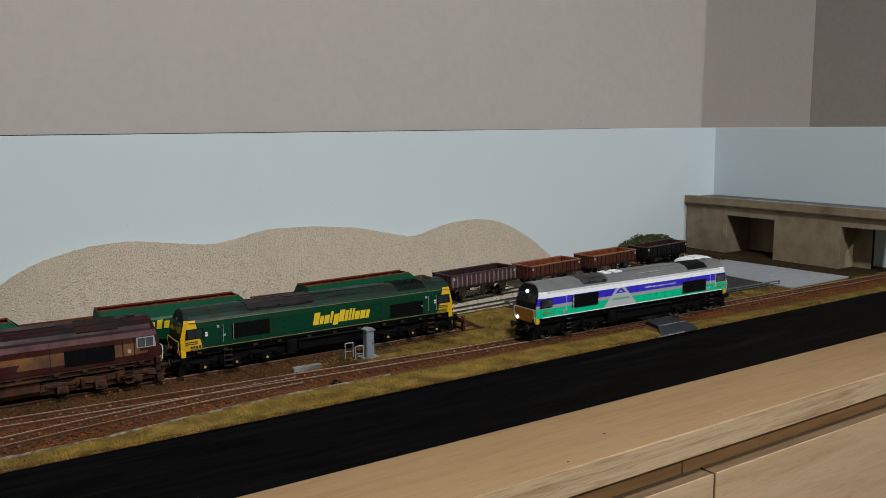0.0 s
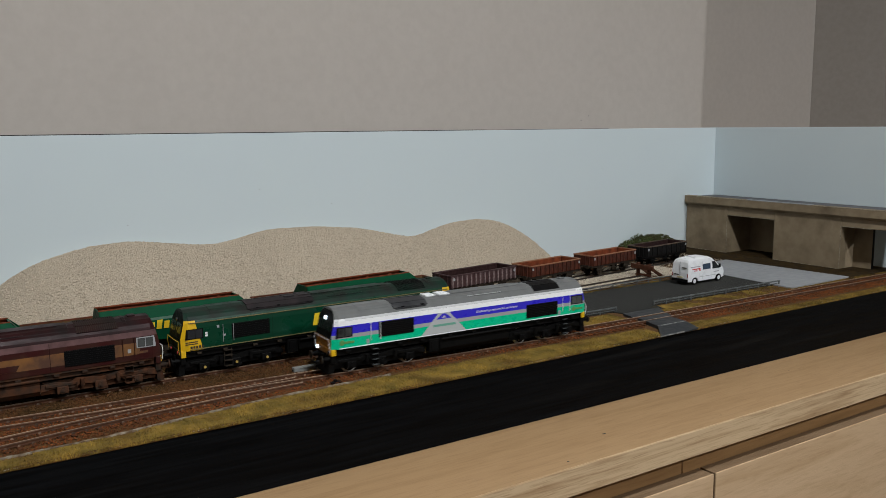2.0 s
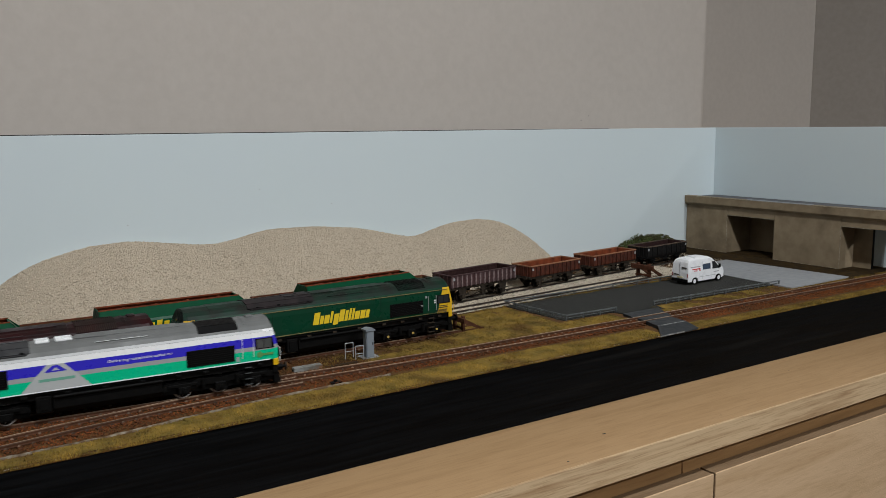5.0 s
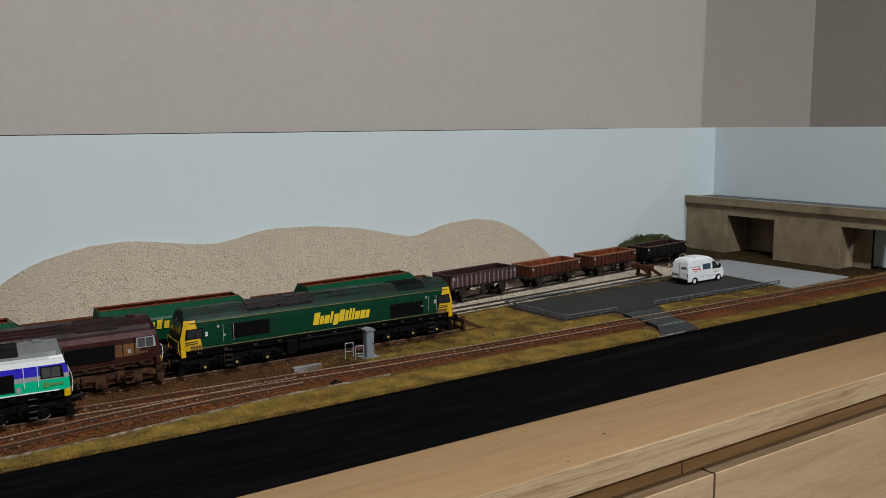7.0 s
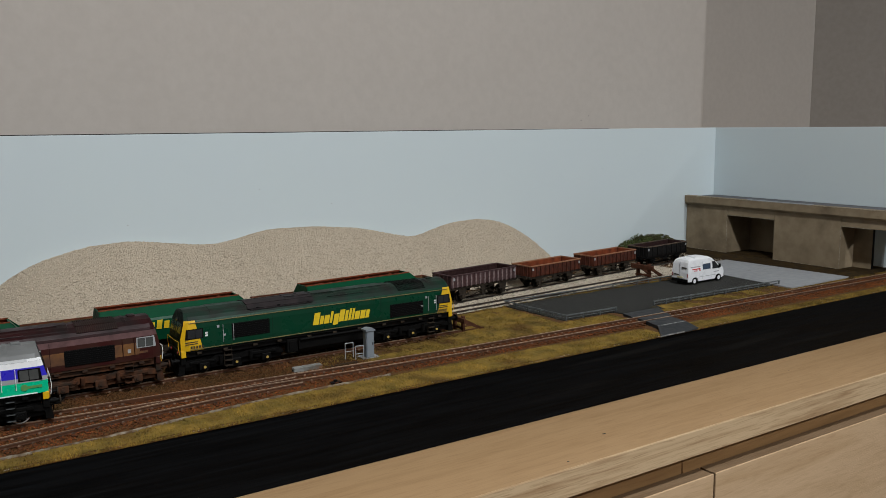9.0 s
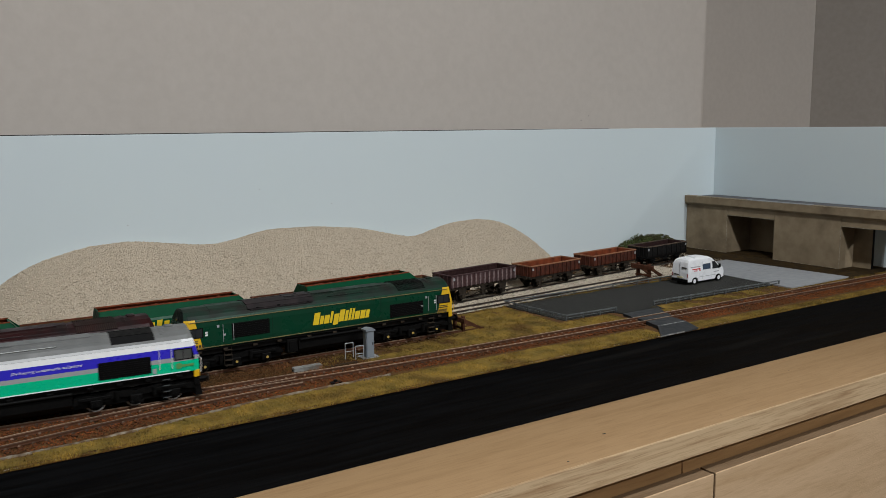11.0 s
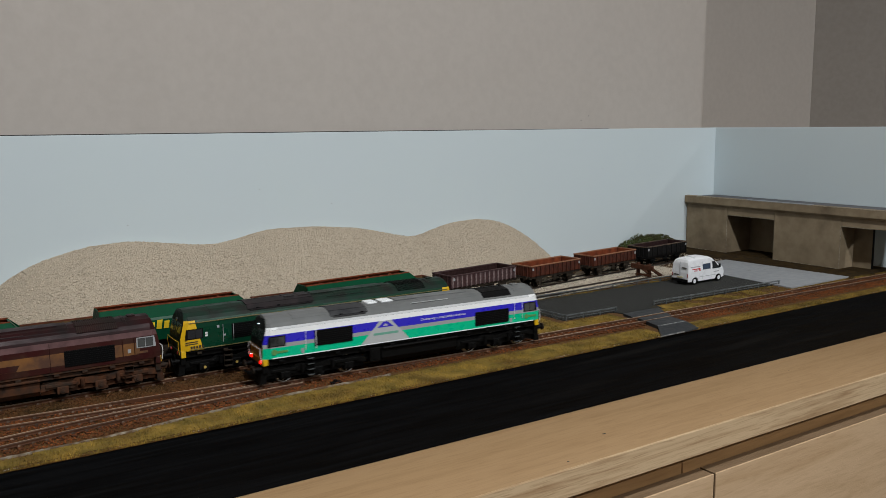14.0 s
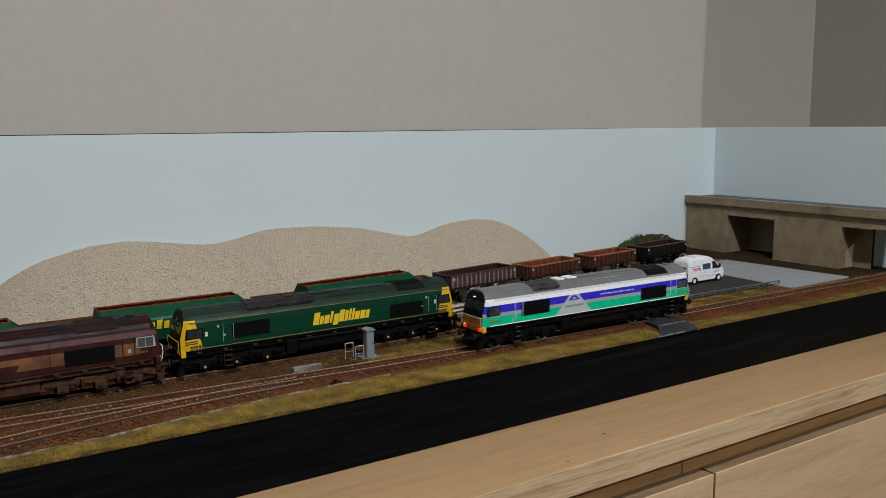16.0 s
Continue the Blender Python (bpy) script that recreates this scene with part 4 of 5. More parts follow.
        for k in (-1, 1):
            bf = part("buffer", Shape().tube((sg * 133, k * 11.4, 14), (sg * 137.5, k * 11.4, 14), 2.0, 10).tube((sg * 137.2, k * 11.4, 14), (sg * 140, k * 11.4, 14), 1.3, 10), iron, e)
            part("buffer_head", Shape().tube((sg * 139.6, k * 11.4, 14), (sg * 140.6, k * 11.4, 14), 3.2, 14), DIRTYIRON if L["lamps"] else iron, bf)
        part("coupling", Shape().box(sg * 137 - 4, sg * 137 + 4, -2, 2, 8, 10.6, b=0.4).tube((sg * 141, 0, 9.4), (sg * 144, 0, 12.4), 0.8, 6).box(sg * 134 - 1, sg * 134 + 1, -2.2, 2.2, 12.5, 16.5, b=0.4), iron, e)
        part("snowplough", Shape().prism([(sg * 130, 2.2), (sg * 135.5, 1.8), (sg * 134, 10.5), (sg * 130, 10.5)], 1, -13.5, 13.5), iron, e)
        for k in (-1, 1):
            part("air_pipe", Shape().tube((sg * 134, k * 5, 12), (sg * 136, k * 5.4, 8), 0.4, 6).tube((sg * 136, k * 5.4, 8), (sg * 135, k * 5.6, 4.5), 0.4, 6), BLACKPLASTIC, e)
    for k in (-1, 1):
        y = k * 17.5
        for sg in (-1, 1):
            a, c = sorted((y - k * 0.5, y + k * 0.25))
            x0, x1 = sorted((sg * 114.6, sg * 129.6))
            xa, xb = (x0, x1)
            fr = part("cab_window", Shape().prism([(xa, 32), (xb - sg * (0 if sg < 0 else 0), 32), (xb - (1.2 if sg > 0 else 0), 40.4), (xa + (1.2 if sg < 0 else 0), 40.4)], 1, a, c), L["frame"], e, "cab side window")
            a, c = sorted((y - k * 0.2, y + k * 0.42))
            mid = sg * 121.4
            part("pane", Shape().box(min(mid, sg * 115.3) + 0.25, max(mid, sg * 115.3) - 0.25, a, c, 32.7, 39.7), L["glass"], fr)
            part("pane", Shape().box(min(mid, sg * 127.6) + 0.25, max(mid, sg * 127.6) - 0.25, a, c, 32.7, 39.7), L["glass"], fr)
            door = 93.6 if sg * k > 0 else 108.6
            for x in (door - 4.4, door + 4.4):
                part("door_handrail", Shape().tube((sg * x, k * 18.3, 26.5), (sg * x, k * 18.3, 41), 0.24, 6).tube((sg * x, k * 17.4, 26.7), (sg * x, k * 18.3, 26.7), 0.3, 5).tube((sg * x, k * 17.4, 40.8), (sg * x, k * 18.3, 40.8), 0.3, 5), L["rail"], e, "vertical door handrail")
            dr = part("cab_door", Shape().box(sg * door - 3.4, sg * door + 3.4, min(y, y + k * 0.12), max(y, y + k * 0.12), 23.4, 41.2), L["rows"][2] if L["plain"] else L["rows"][0], e) if L["plain"] else None
            st = Shape()
            for z in (4.5, 9, 13.5, 18):
                a, c = sorted((k * 13.5, k * 17))
                st.box(sg * door - 3.2, sg * door + 3.2, a, c, z, z + 0.7)
            for x in (-3.2, 3.2):
                st.box(sg * door + x - 0.3, sg * door + x + 0.3, min(k * 14, k * 15), max(k * 14, k * 15), 4.5, 22.4)
            steps = part("cab_steps", st, L["step"], e)
            if L["tread"]:
                for z in (4.5, 9, 13.5, 18):
                    a, c = sorted((k * 16.9, k * 17.2))
                    part("tread_edge", Shape().box(sg * door - 2.6, sg * door + 2.6, a, c, z + 0.05, z + 0.75), L["tread"], steps, "pale worn tread edge")
        louvre(e, *((-90.5, -57, 28.2, 40.9) if k < 0 else (57, 90.5, 28.2, 40.9)), y)
        louvre(e, *((62, 98.3, 25.2, 37.6) if k < 0 else (-98.3, -62, 25.2, 37.6)), y)
        if L["sill"]:
            for z in (23.0, 45.1):
                a, c = sorted((k * 17.0, k * 17.62))
                part("lining", Shape().box(-126, 126, a, c, z, z + 0.6), L["sill"], e, "thin lining strip")
        for x in (() if L["lamps"] else (-54.5, 52, 18)):
            a, c = sorted((y, y + k * 0.1))
            part("panel_joint", Shape().box(x, x + 0.35, a, c, 23.5, 44.5), L["joint"], e)
    # roof fittings
    def slope(x0, x1, y0, z0, y1, z1, lift, mt, nm, bars=0):
        n = Vector((0, -(z1 - z0), (y1 - y0))).normalized() * lift
        v = [(x, y, z) for x in (x0, x1) for y, z in ((y0, z0), (y1, z1))]
        v += [(x, y + n.y, z + n.z) for x, y, z in v]
        p = part(nm, Shape().faces(v, [(0, 1, 3, 2), (4, 5, 7, 6), (0, 1, 5, 4), (2, 3, 7, 6), (0, 2, 6, 4), (1, 3, 7, 5)]), mt, e)
        if bars:
            s = Shape()
            for i in range(bars):
                x = x0 + (x1 - x0) * (i + 0.5) / bars
                s.faces([(x + q, y + n.y * h, z + n.z * h) for q in (-0.22, 0.22) for h in (1, 1.7) for y, z in ((y0, z0), (y1, z1))], [(0, 1, 3, 2), (4, 5, 7, 6), (2, 3, 7, 6), (0, 2, 6, 4), (1, 3, 7, 5), (0, 1, 5, 4)])
            part("bars", s, L["bars"], p)
    for k in (-1, 1):
        slope(-75, L["cover"], k * 14.8, 50.0, k * 10.5, 53.2, k * -0.8, L["hatch"], "roof_cover")
        slope(-75, L["cover"], k * 10.4, 53.3, k * 1, 55.0, k * -0.8, L["hatch"], "roof_cover")
        part("cover_lip", Shape().box(-73, L["cover"] - 2, min(k * 14.4, k * 15.9), max(k * 14.4, k * 15.9), 49.2, 50.2, b=0.2), L["hatch"], e)
        for x in (-66, -47):
            part("lifting_eye", Shape().box(x - 1.4, x + 1.4, min(k * 14, k * 15.4), max(k * 14, k * 15.4), 50.4, 51.6, b=0.3), BLACKPLASTIC, e)
        slope(72, 102, k * 15.4, 49.2, k * 10.5, 53.2, k * -0.6, L["grille"], "radiator_grille", L["mesh"])
        slope(72, 102, k * 10.4, 53.3, k * 1, 55.0, k * -0.6, L["grille"], "radiator_grille", L["mesh"])
        part("grab_rail", Shape().tube((0, k * 13, 52.4), (36, k * 13, 52.4), 0.3, 5), L["vent"], e)
    part("exhaust", Shape().box(-38, -29, -6, 6, 54.3, 55.7, b=0.4).box(-25, -14, -6, 6, 54.3, 55.7, b=0.4), L["stack"], e, "raised exhaust cover")
    part("silencer_plate", Shape().box(-12, 60, -6, 6, 54.5, 55.4, b=0.3), L["roof"], e)
    part("horn", Shape().box(112, 118, -3, 3, 54, 56, b=0.5), L["roof"], e)
    # underframe
    part("underframe", Shape().box(-128, 128, -14.6, 14.6, 16.5, 22.5).box(-126, 126, -16.6, 16.6, 20.6, 22.3), iron, e)
    part("fuel_tank", Shape().prism([(-15.5, 9), (-15.5, 18), (15.5, 18), (15.5, 9), (12, 5), (-12, 5)], 0, -30, 44), iron, e)
    for k in (-1, 1):
        a, c = sorted((k * 10, k * 16))
        part("equipment_box", Shape().box(-41, -31, a, c, 7, 19, b=0.6).box(-39, -33, min(k * 16, k * 16.5), max(k * 16, k * 16.5), 9, 17, b=0.2), iron, e)
        part("air_tank", Shape().tube((-29, k * 16.4, 17.6), (44, k * 16.4, 17.6), 1.2, 8), iron, e)
        bracket = mesh_of("jacking_bracket", Shape().box(-2, 2, min(k * 16, k * 17), max(k * 16, k * 17), 18.6, 20.4, b=0.3), L["step"])
        for x in (-118, -96, -70, -48, -20, 5, 30, 56, 76, 96, 118):
            part("jacking_bracket", bracket, None, e, at=pose(x * MM, 0, 0))
    sets = [co_bogie(e, x, iron, L["hub"], WHEELS if L["lamps"] else WHEELS_DULL) for x in (-87, 87)]
    return e, sets


def words(parent, name, text, x, y, z, size, long, mt, label):
    """Slanted raised lettering on the near or far side, fitted to a length in millimetres."""
    k = 1 if y > 0 else -1
    data = bpy.data.curves.new(name, "FONT")
    data.body, data.size, data.shear, data.extrude, data.resolution_u = text, size, 0.25, 0.08, 2
    tmp = bpy.data.objects.new(name, data)
    me = bpy.data.meshes.new_from_object(tmp)
    bpy.data.objects.remove(tmp)
    xs = [v.co.x for v in me.vertices]
    f = long / (max(xs) - min(xs))
    for v in me.vertices:
        v.co = (-k * (v.co.x - min(xs)) * f * MM + x * MM, (y + k * (0.08 + v.co.z)) * MM, (z + v.co.y) * MM)
    me.materials.append(mt)
    return part(name, me, None, parent, label)


def bars(parent, name, items, y, mt, lean=0.0, label=""):
    """Plain slanted bars on the side at y: (x0, x1, z0, z1)."""
    s = Shape()
    k = 1 if y > 0 else -1
    a, c = sorted((y, y + k * 0.16))
    for x0, x1, z0, z1 in items:
        d = (z1 - z0) * lean
        s.prism([(x0, z0), (x1, z0), (x1 + d, z1), (x0 + d, z1)], 1, a, c)
    return part(name, s, mt, parent, label)


# The green engine's nose is painted dark, for a yellow front in shade
LIVERY_GREEN = dict(z=(27, 33, 41), rows=[F_GREEN] * 4, cab=[YELLOW, YELLOW, YELLOW, YELLOW], front=[F_ROOF, F_ROOF, BLACKPLASTIC, BLACKPLASTIC], roof=F_ROOF, iron=DARKIRON, hub=HUB, corner=YELLOW,
                    rail=A_GREY, frame=BLACKPLASTIC, glass=GLASS, step=DIRTYIRON, sill=LINE_GOLD, hatch=F_SOOT, bars=DARKIRON, vent=F_ROOF, joint=F_ROOF, lamps=False, plain=True, shoulder=F_GREEN, cab_shoulder=F_ROOF, cab_edge=YELLOW, front_rail=YELLOW, tread=None, cover=-14, grille=F_ROOF, mesh=24, stack=F_SOOT)
LIVERY_MAROON = dict(z=(27, 36.5, 41), rows=[M_MAROON, M_GOLD, M_MAROON, M_CANT_LIT], cab=[M_MAROON, M_MAROON, M_MAROON, M_CANT_LIT], front=[YELLOW, YELLOW, BLACKPLASTIC, BLACKPLASTIC], roof=M_ROOF, iron=RUSTYIRON, hub=RUSTYIRON,
                     corner=M_MAROON, rail=M_MAROON, frame=A_GREY, glass=GLASS_PALE, step=RUSTYIRON, sill=None, hatch=M_ROOF, bars=DIRTYIRON, vent=M_ROOF, joint=M_ROOF, lamps=False, plain=False, shoulder=M_ROOF, cab_shoulder=M_ROOF, cab_edge=M_ROOF, front_rail=A_WHITE, tread=None, cover=-42, grille=M_ROOF, mesh=20, stack=M_ROOF)
# Jade's pale roof shoulder is the cantrail's highlight, painted on
LIVERY_JADE = dict(z=(31, 34.3, 41.4), rows=[A_GREEN, A_GREY, A_BLUE, A_WHITE], cab=[A_GREEN, A_GREY, A_BLUE, A_WHITE], front=[YELLOW_SHADED, BLACKPLASTIC, BLACKPLASTIC, BLACKPLASTIC], roof=A_ROOF, iron=DARKIRON, hub=DARKIRON,
                   corner=YELLOW, rail=A_WHITE, frame=BLACKPLASTIC, glass=GLASS_PALE, step=BLACKPLASTIC, sill=None, hatch=GRIME, bars=DARKIRON, vent=LOGO_GREY, joint=A_GREY, lamps=True, plain=False, shoulder=mat("shoulder_highlight", (0.60, 0.61, 0.62), 0.25, scale=200, vary=0.05), cab_shoulder=A_ROOF, cab_edge=A_WHITE, front_rail=A_WHITE, tread=BARRIER, cover=-42, grille=BLACKPLASTIC, mesh=0, stack=A_WHITE)
RAIL_Z = 0.004

green, _ = engine("green_locomotive", "weathered dark green diesel locomotive with yellow cab ends", LIVERY_GREEN, pose(0.3172, engine_road(0.3), RAIL_Z))
heights = (10.8, 7.4, 7.6, 10.4, 7.6, 10.6, 9.4, 10.6, 10.4, 7.5, 7.6, 7.4)
wide = (5.6, 3.5, 4.8, 2.3, 4.9, 4.9, 3.0, 2.3, 2.3, 4.8, 4.8, 3.5)
x, items = -16.5, []
for i, (h, w) in enumerate(zip(heights, wide)):
    items.append((x, x + w, 28.9 - (2.2 if i == 4 else 0), 28.9 + h))
    x += w + 0.85
for k in (-1, 1):
    it = [(a - 0.5, b - 0.5, c, d) for a, b, c, d in items] if k < 0 else [(-b - 3, -a - 3, c, d) for a, b, c, d in items]
    bars(green, "lettering_shape", it, k * 17.56, mat("lettering_yellow", (0.80, 0.55, 0.02), 0.45, vary=0.08), 0.22, "bold slanted yellow lettering")
    for sg in (-1, 1):
        x0, x1 = sorted((sg * 116.5, sg * 129.5))
        bars(green, "number_bar", [(x0, x1 - 3, 29.2, 30.0), (x0, x1 - 3, 27.6, 28.4)], k * 17.56, BARDARK)
        bars(green, "number_bar", [(sg * 120 - 5.5 + i * 2.3, sg * 120 - 3.9 + i * 2.3, 24.2, 26.2) for i in range(5)], k * 17.56, BARDARK)
        bars(green, "depot_plate", [(sg * 112 - 1.1, sg * 112 + 1.1, 35.2, 36.6), (sg * 112 - 1.1, sg * 112 + 1.1, 33, 34.6)], k * 17.56, WHITE, 0, "small white depot mark")
        bars(green, "data_panel", [(sg * 102 - 1, sg * 102 + 1, 39, 41.2), (sg * 97 - 1.2, sg * 97 + 1.2, 31.5, 33)], k * 17.7, A_GREY)

maroon, _ = engine("maroon_locomotive", "dusty maroon and gold diesel locomotive coupled behind", LIVERY_MAROON, pose(0.0345, engine_road(0.03) - 0.0012, RAIL_Z, 0, 0, -0.5))
for k in (-1, 1):
    for shape in ((-34, -22, 28, 35.6), (10, 29, 27.2, 31.8)):
        bars(maroon, "logo_shape", [shape if k < 0 else (-shape[1], -shape[0], shape[2], shape[3])], k * 17.56, M_MAROON, 0.6, "maroon slanted logo shape")
    for sg in (-1, 1):
        bars(maroon, "cab_plate", [(sg * 119 - 4, sg * 119 + 4, 27.6, 29.4)], k * 17.56, M_GOLD)
        bars(maroon, "data_panel", [(sg * 109 - 1.2, sg * 109 + 1.2, 29, 32)], k * 17.56, A_GREY)

moving, SETS = engine("jade_locomotive", "clean grey, blue and jade green diesel locomotive on the track", LIVERY_JADE, pose(0.6275, branch(0.6275), RAIL_Z))
for k in (-1, 1):
    d = 1 if k < 0 else -1
    y = k * 17.55

    def tri(pts, nm, mt, lift, lab=""):
        a, c = sorted((y, y + k * lift))
        part(nm, Shape().prism([(d * (px - 27), pz) for px, pz in pts], 1, a, c), mt, moving, lab)
    tri([(-23, 22.9), (23, 22.9), (5.5, 41.4), (-5.5, 41.4)], "logo_shape", LOGO_GREY, 0.15, "grey triangular logo panel")
    tri([(-7.5, 36), (7.5, 36), (1.8, 40.6), (-1.8, 40.6)], "logo_shape", A_BLUE, 0.25)
    tri([(-2.6, 37.0), (2.6, 37.0), (0, 39.2)], "logo_shape", LOGO_GREY, 0.35)
    tri([(-11, 29.6), (12, 29.6), (12, 31.6), (-11, 31.6)], "logo_shape", mat("pale_jade", (0.15, 0.38, 0.29), 0.4, vary=0.05), 0.25)
    words(moving, "strapline", "Delivering sustainable solutions", 7 if k < 0 else -7, y, 37.0, 2.9, 45, WHITE, "slanted white strapline")
    bars(moving, "sill_line", [(-126, 126, 22.5, 23.3)], y, A_WHITE)
    for sg in (-1, 1):
        part("name_mark", Shape().tube((sg * 121 - 3, y, 27.6), (sg * 121 - 3, y + k * 0.15, 27.6), 2.3, 14).box(sg * 121 - 1, sg * 121 + 8, min(y, y + k * 0.15), max(y, y + k * 0.15), 26.6, 28.4), mat("dull_gold_mark", (0.10, 0.30, 0.09), 0.5, vary=0.1), moving, "small gold oval mark")
        bars(moving, "data_panel", [(sg * 100.6 - 1.2, sg * 100.6 + 1.2, 24, 28)], y, A_GREY)


# ---------------------------------------------------------------- wagons
def axle_pair(parent, x, iron, r=6.0, two=False):
    me = WHEELS_SMALL
    part("wheelset", me, None, parent, at=pose(x * MM, 0, r * MM))


WHEELS_SMALL = wheelset_mesh(6.0, 16, DIRTYIRON)


def box_wagon(name, label, m, long, top, floor, paint, inside, rim, ribs, iron, rib_paint=None, group="open wagons on the back siding"):
    w = thing(name, label, "open wagon", m, group)
    h, t, half = long / 2, 0.9, 16.6
    for k in (-1, 1):
        a, c = sorted((k * half, k * (half - t)))
        part("side", Shape().box(-h, h, a, c, floor, top - 0.8), [paint], w)
        a, c = sorted((k * (half - t), k * (half - t - 0.35)))
        part("lining", Shape().box(-h + t, h - t, a, c, floor + 1, top - 0.9), inside, w)
        a, c = sorted((k * (half + 0.7), k * (half - t - 0.4)))
        part("top_rail", Shape().box(-h - 0.5, h + 0.5, a, c, top - 1.4, top, b=0.2), rim, w)
        rib = mesh_of("rib", Shape().prism([(k * half, floor - 1), (k * (half + 1.3), floor + 0.5), (k * (half + 1.0), top - 1.4), (k * half, top - 1.4)], 0, -0.95, 0.95), rib_paint or paint)
        for i in range(ribs):
            part("rib", rib, None, w, at=pose((-h + 2 + (long - 4) * i / (ribs - 1)) * MM, 0, 0))
        a, c = sorted((k * h, k * (h - t)))
        part("end", Shape().box(a, c, -half + t, half - t, floor, top - 0.8), paint, w)
        a, c = sorted((k * (h - t), k * (h - t - 0.35)))
        part("lining", Shape().box(a, c, -half + 2, half - 2, floor + 1, top - 0.9), inside, w)
        a, c = sorted((k * (h + 0.7), k * (h - t - 0.4)))
        part("top_rail", Shape().box(a, c, -half + t, half - t, top - 1.45, top - 0.02, b=0.2), rim, w)
        a, c = sorted((k * h, k * (h + 1.1)))
        post = mesh_of("end_post", Shape().box(a, c, -0.7, 0.7, floor, top - 1.5), paint)
        for y in (-11, -4, 4, 11):
            part("end_post", post, None, w, at=pose(0, y * MM, 0))
        # running gear
        a, c = sorted((k * 13.2, k * 15.2))
        part("solebar", Shape().box(-h - 1, h + 1, a, c, floor - 3.6, floor - 0.2, b=0.3), iron, w)
        g = Shape()
        for sg in (-1, 1):
            x = sg * h * 0.62
            a, c = sorted((k * 12.6, k * 14.4))
            g.prism([(x - 6.5, floor - 3.6), (x + 6.5, floor - 3.6), (x + 3.2, 3.6), (x - 3.2, 3.6)], 1, a, c)
            a, c = sorted((k * 14.2, k * 16))
            g.box(x - 2.4, x + 2.4, a, c, 4, 8.6, b=0.5)
            g.box(x - 8, x + 8, a, c, 8.4, 9.6, b=0.2)
        g.tube((-h * 0.3, k * 15.4, floor - 4.2), (h * 0.42, k * 15.4, 6.2), 0.5, 6)
        g.tube((-h * 0.42, k * 15.4, 6.2), (h * 0.3, k * 15.4, floor - 4.2), 0.5, 6)
        g.box(-3, 3, min(k * 12, k * 15), max(k * 12, k * 15), 6, floor - 3.6, b=0.4)
        part("running_gear", g, iron, w)
        for sg in (-1, 1):
            part("buffer", Shape().tube((sg * h, k * 11.4, floor - 1.5), (sg * (h + 4.5), k * 11.4, floor - 1.5), 1.3, 8).tube((sg * (h + 4.4), k * 11.4, floor - 1.5), (sg * (h + 5.4), k * 11.4, floor - 1.5), 2.7, 12), iron, w)
            part("data_panel", Shape().box(sg * h * 0.93 - 1.4, sg * h * 0.93 + 1.4, min(k * (half + 1.1), k * (half + 1.35)), max(k * (half + 1.1), k * (half + 1.35)), top - 6, top - 3), A_GREY, w)
    part("floor", Shape().box(-h + 0.3, h - 0.3, -half + 0.3, half - 0.3, floor - 0.4, floor + 1), inside, w)
    part("headstock", Shape().box(-h - 1.2, -h + 0.4, -15.8, 15.8, floor - 3.4, floor - 0.4, b=0.3).box(h - 0.4, h + 1.2, -15.8, 15.8, floor - 3.4, floor - 0.4, b=0.3), iron, w)
    part("coupling", Shape().box(-h - 6, -h, -0.9, 0.9, floor - 3, floor - 1.6).box(h, h + 6, -0.9, 0.9, floor - 3, floor - 1.6), iron, w)
    for sg in (-1, 1):
        axle_pair(w, sg * h * 0.62, iron)
    return w


def on_road(way, x, z=RAIL_Z):
    return pose(x, way(x), z, 0, 0, math.degrees(math.atan2(way(x + 0.04) - way(x - 0.04), 0.08)))


box_wagon("open_wagon", "faded plum-grey ribbed open wagon with pale wear", on_road(wagon_road, 0.573), 105, 33.5, 19.0, W_PLUM, W_PLUM_IN, W_PLUM, 15, DIRTYIRON, W_PLUM_RIB)
red = box_wagon("open_wagon", "weathered red-brown open wagon with an orange-brown rim", on_road(wagon_road, 0.698), 94, 29.5, 16.0, W_RED, RUST, W_RIM, 12, DIRTYIRON)
copy_thing(red, on_road(wagon_road, 0.817))
tall = box_wagon("open_wagon", "rust-red open wagon behind the green hoppers", on_road(wagon_road, 0.457), 94, 33.0, 14.0, RUST_SIDE, mat("dusty_brown_inside", (0.135, 0.078, 0.034), 0.85, scale=90, vary=0.6, second=(0.07, 0.032, 0.016), spec=0.15), RUST_SIDE, 9, DIRTYIRON)
for x in (0.341, 0.225, 0.109, -0.007):
    copy_thing(tall, on_road(wagon_road, x))
box_wagon("open_wagon", "sooty black open wagon with a pale brown rim", on_road(wagon_road, 0.938), 99, 29.5, 15.0, W_BLACK, W_PLUM_IN, W_BLACKRIM, 9, DARKIRON)


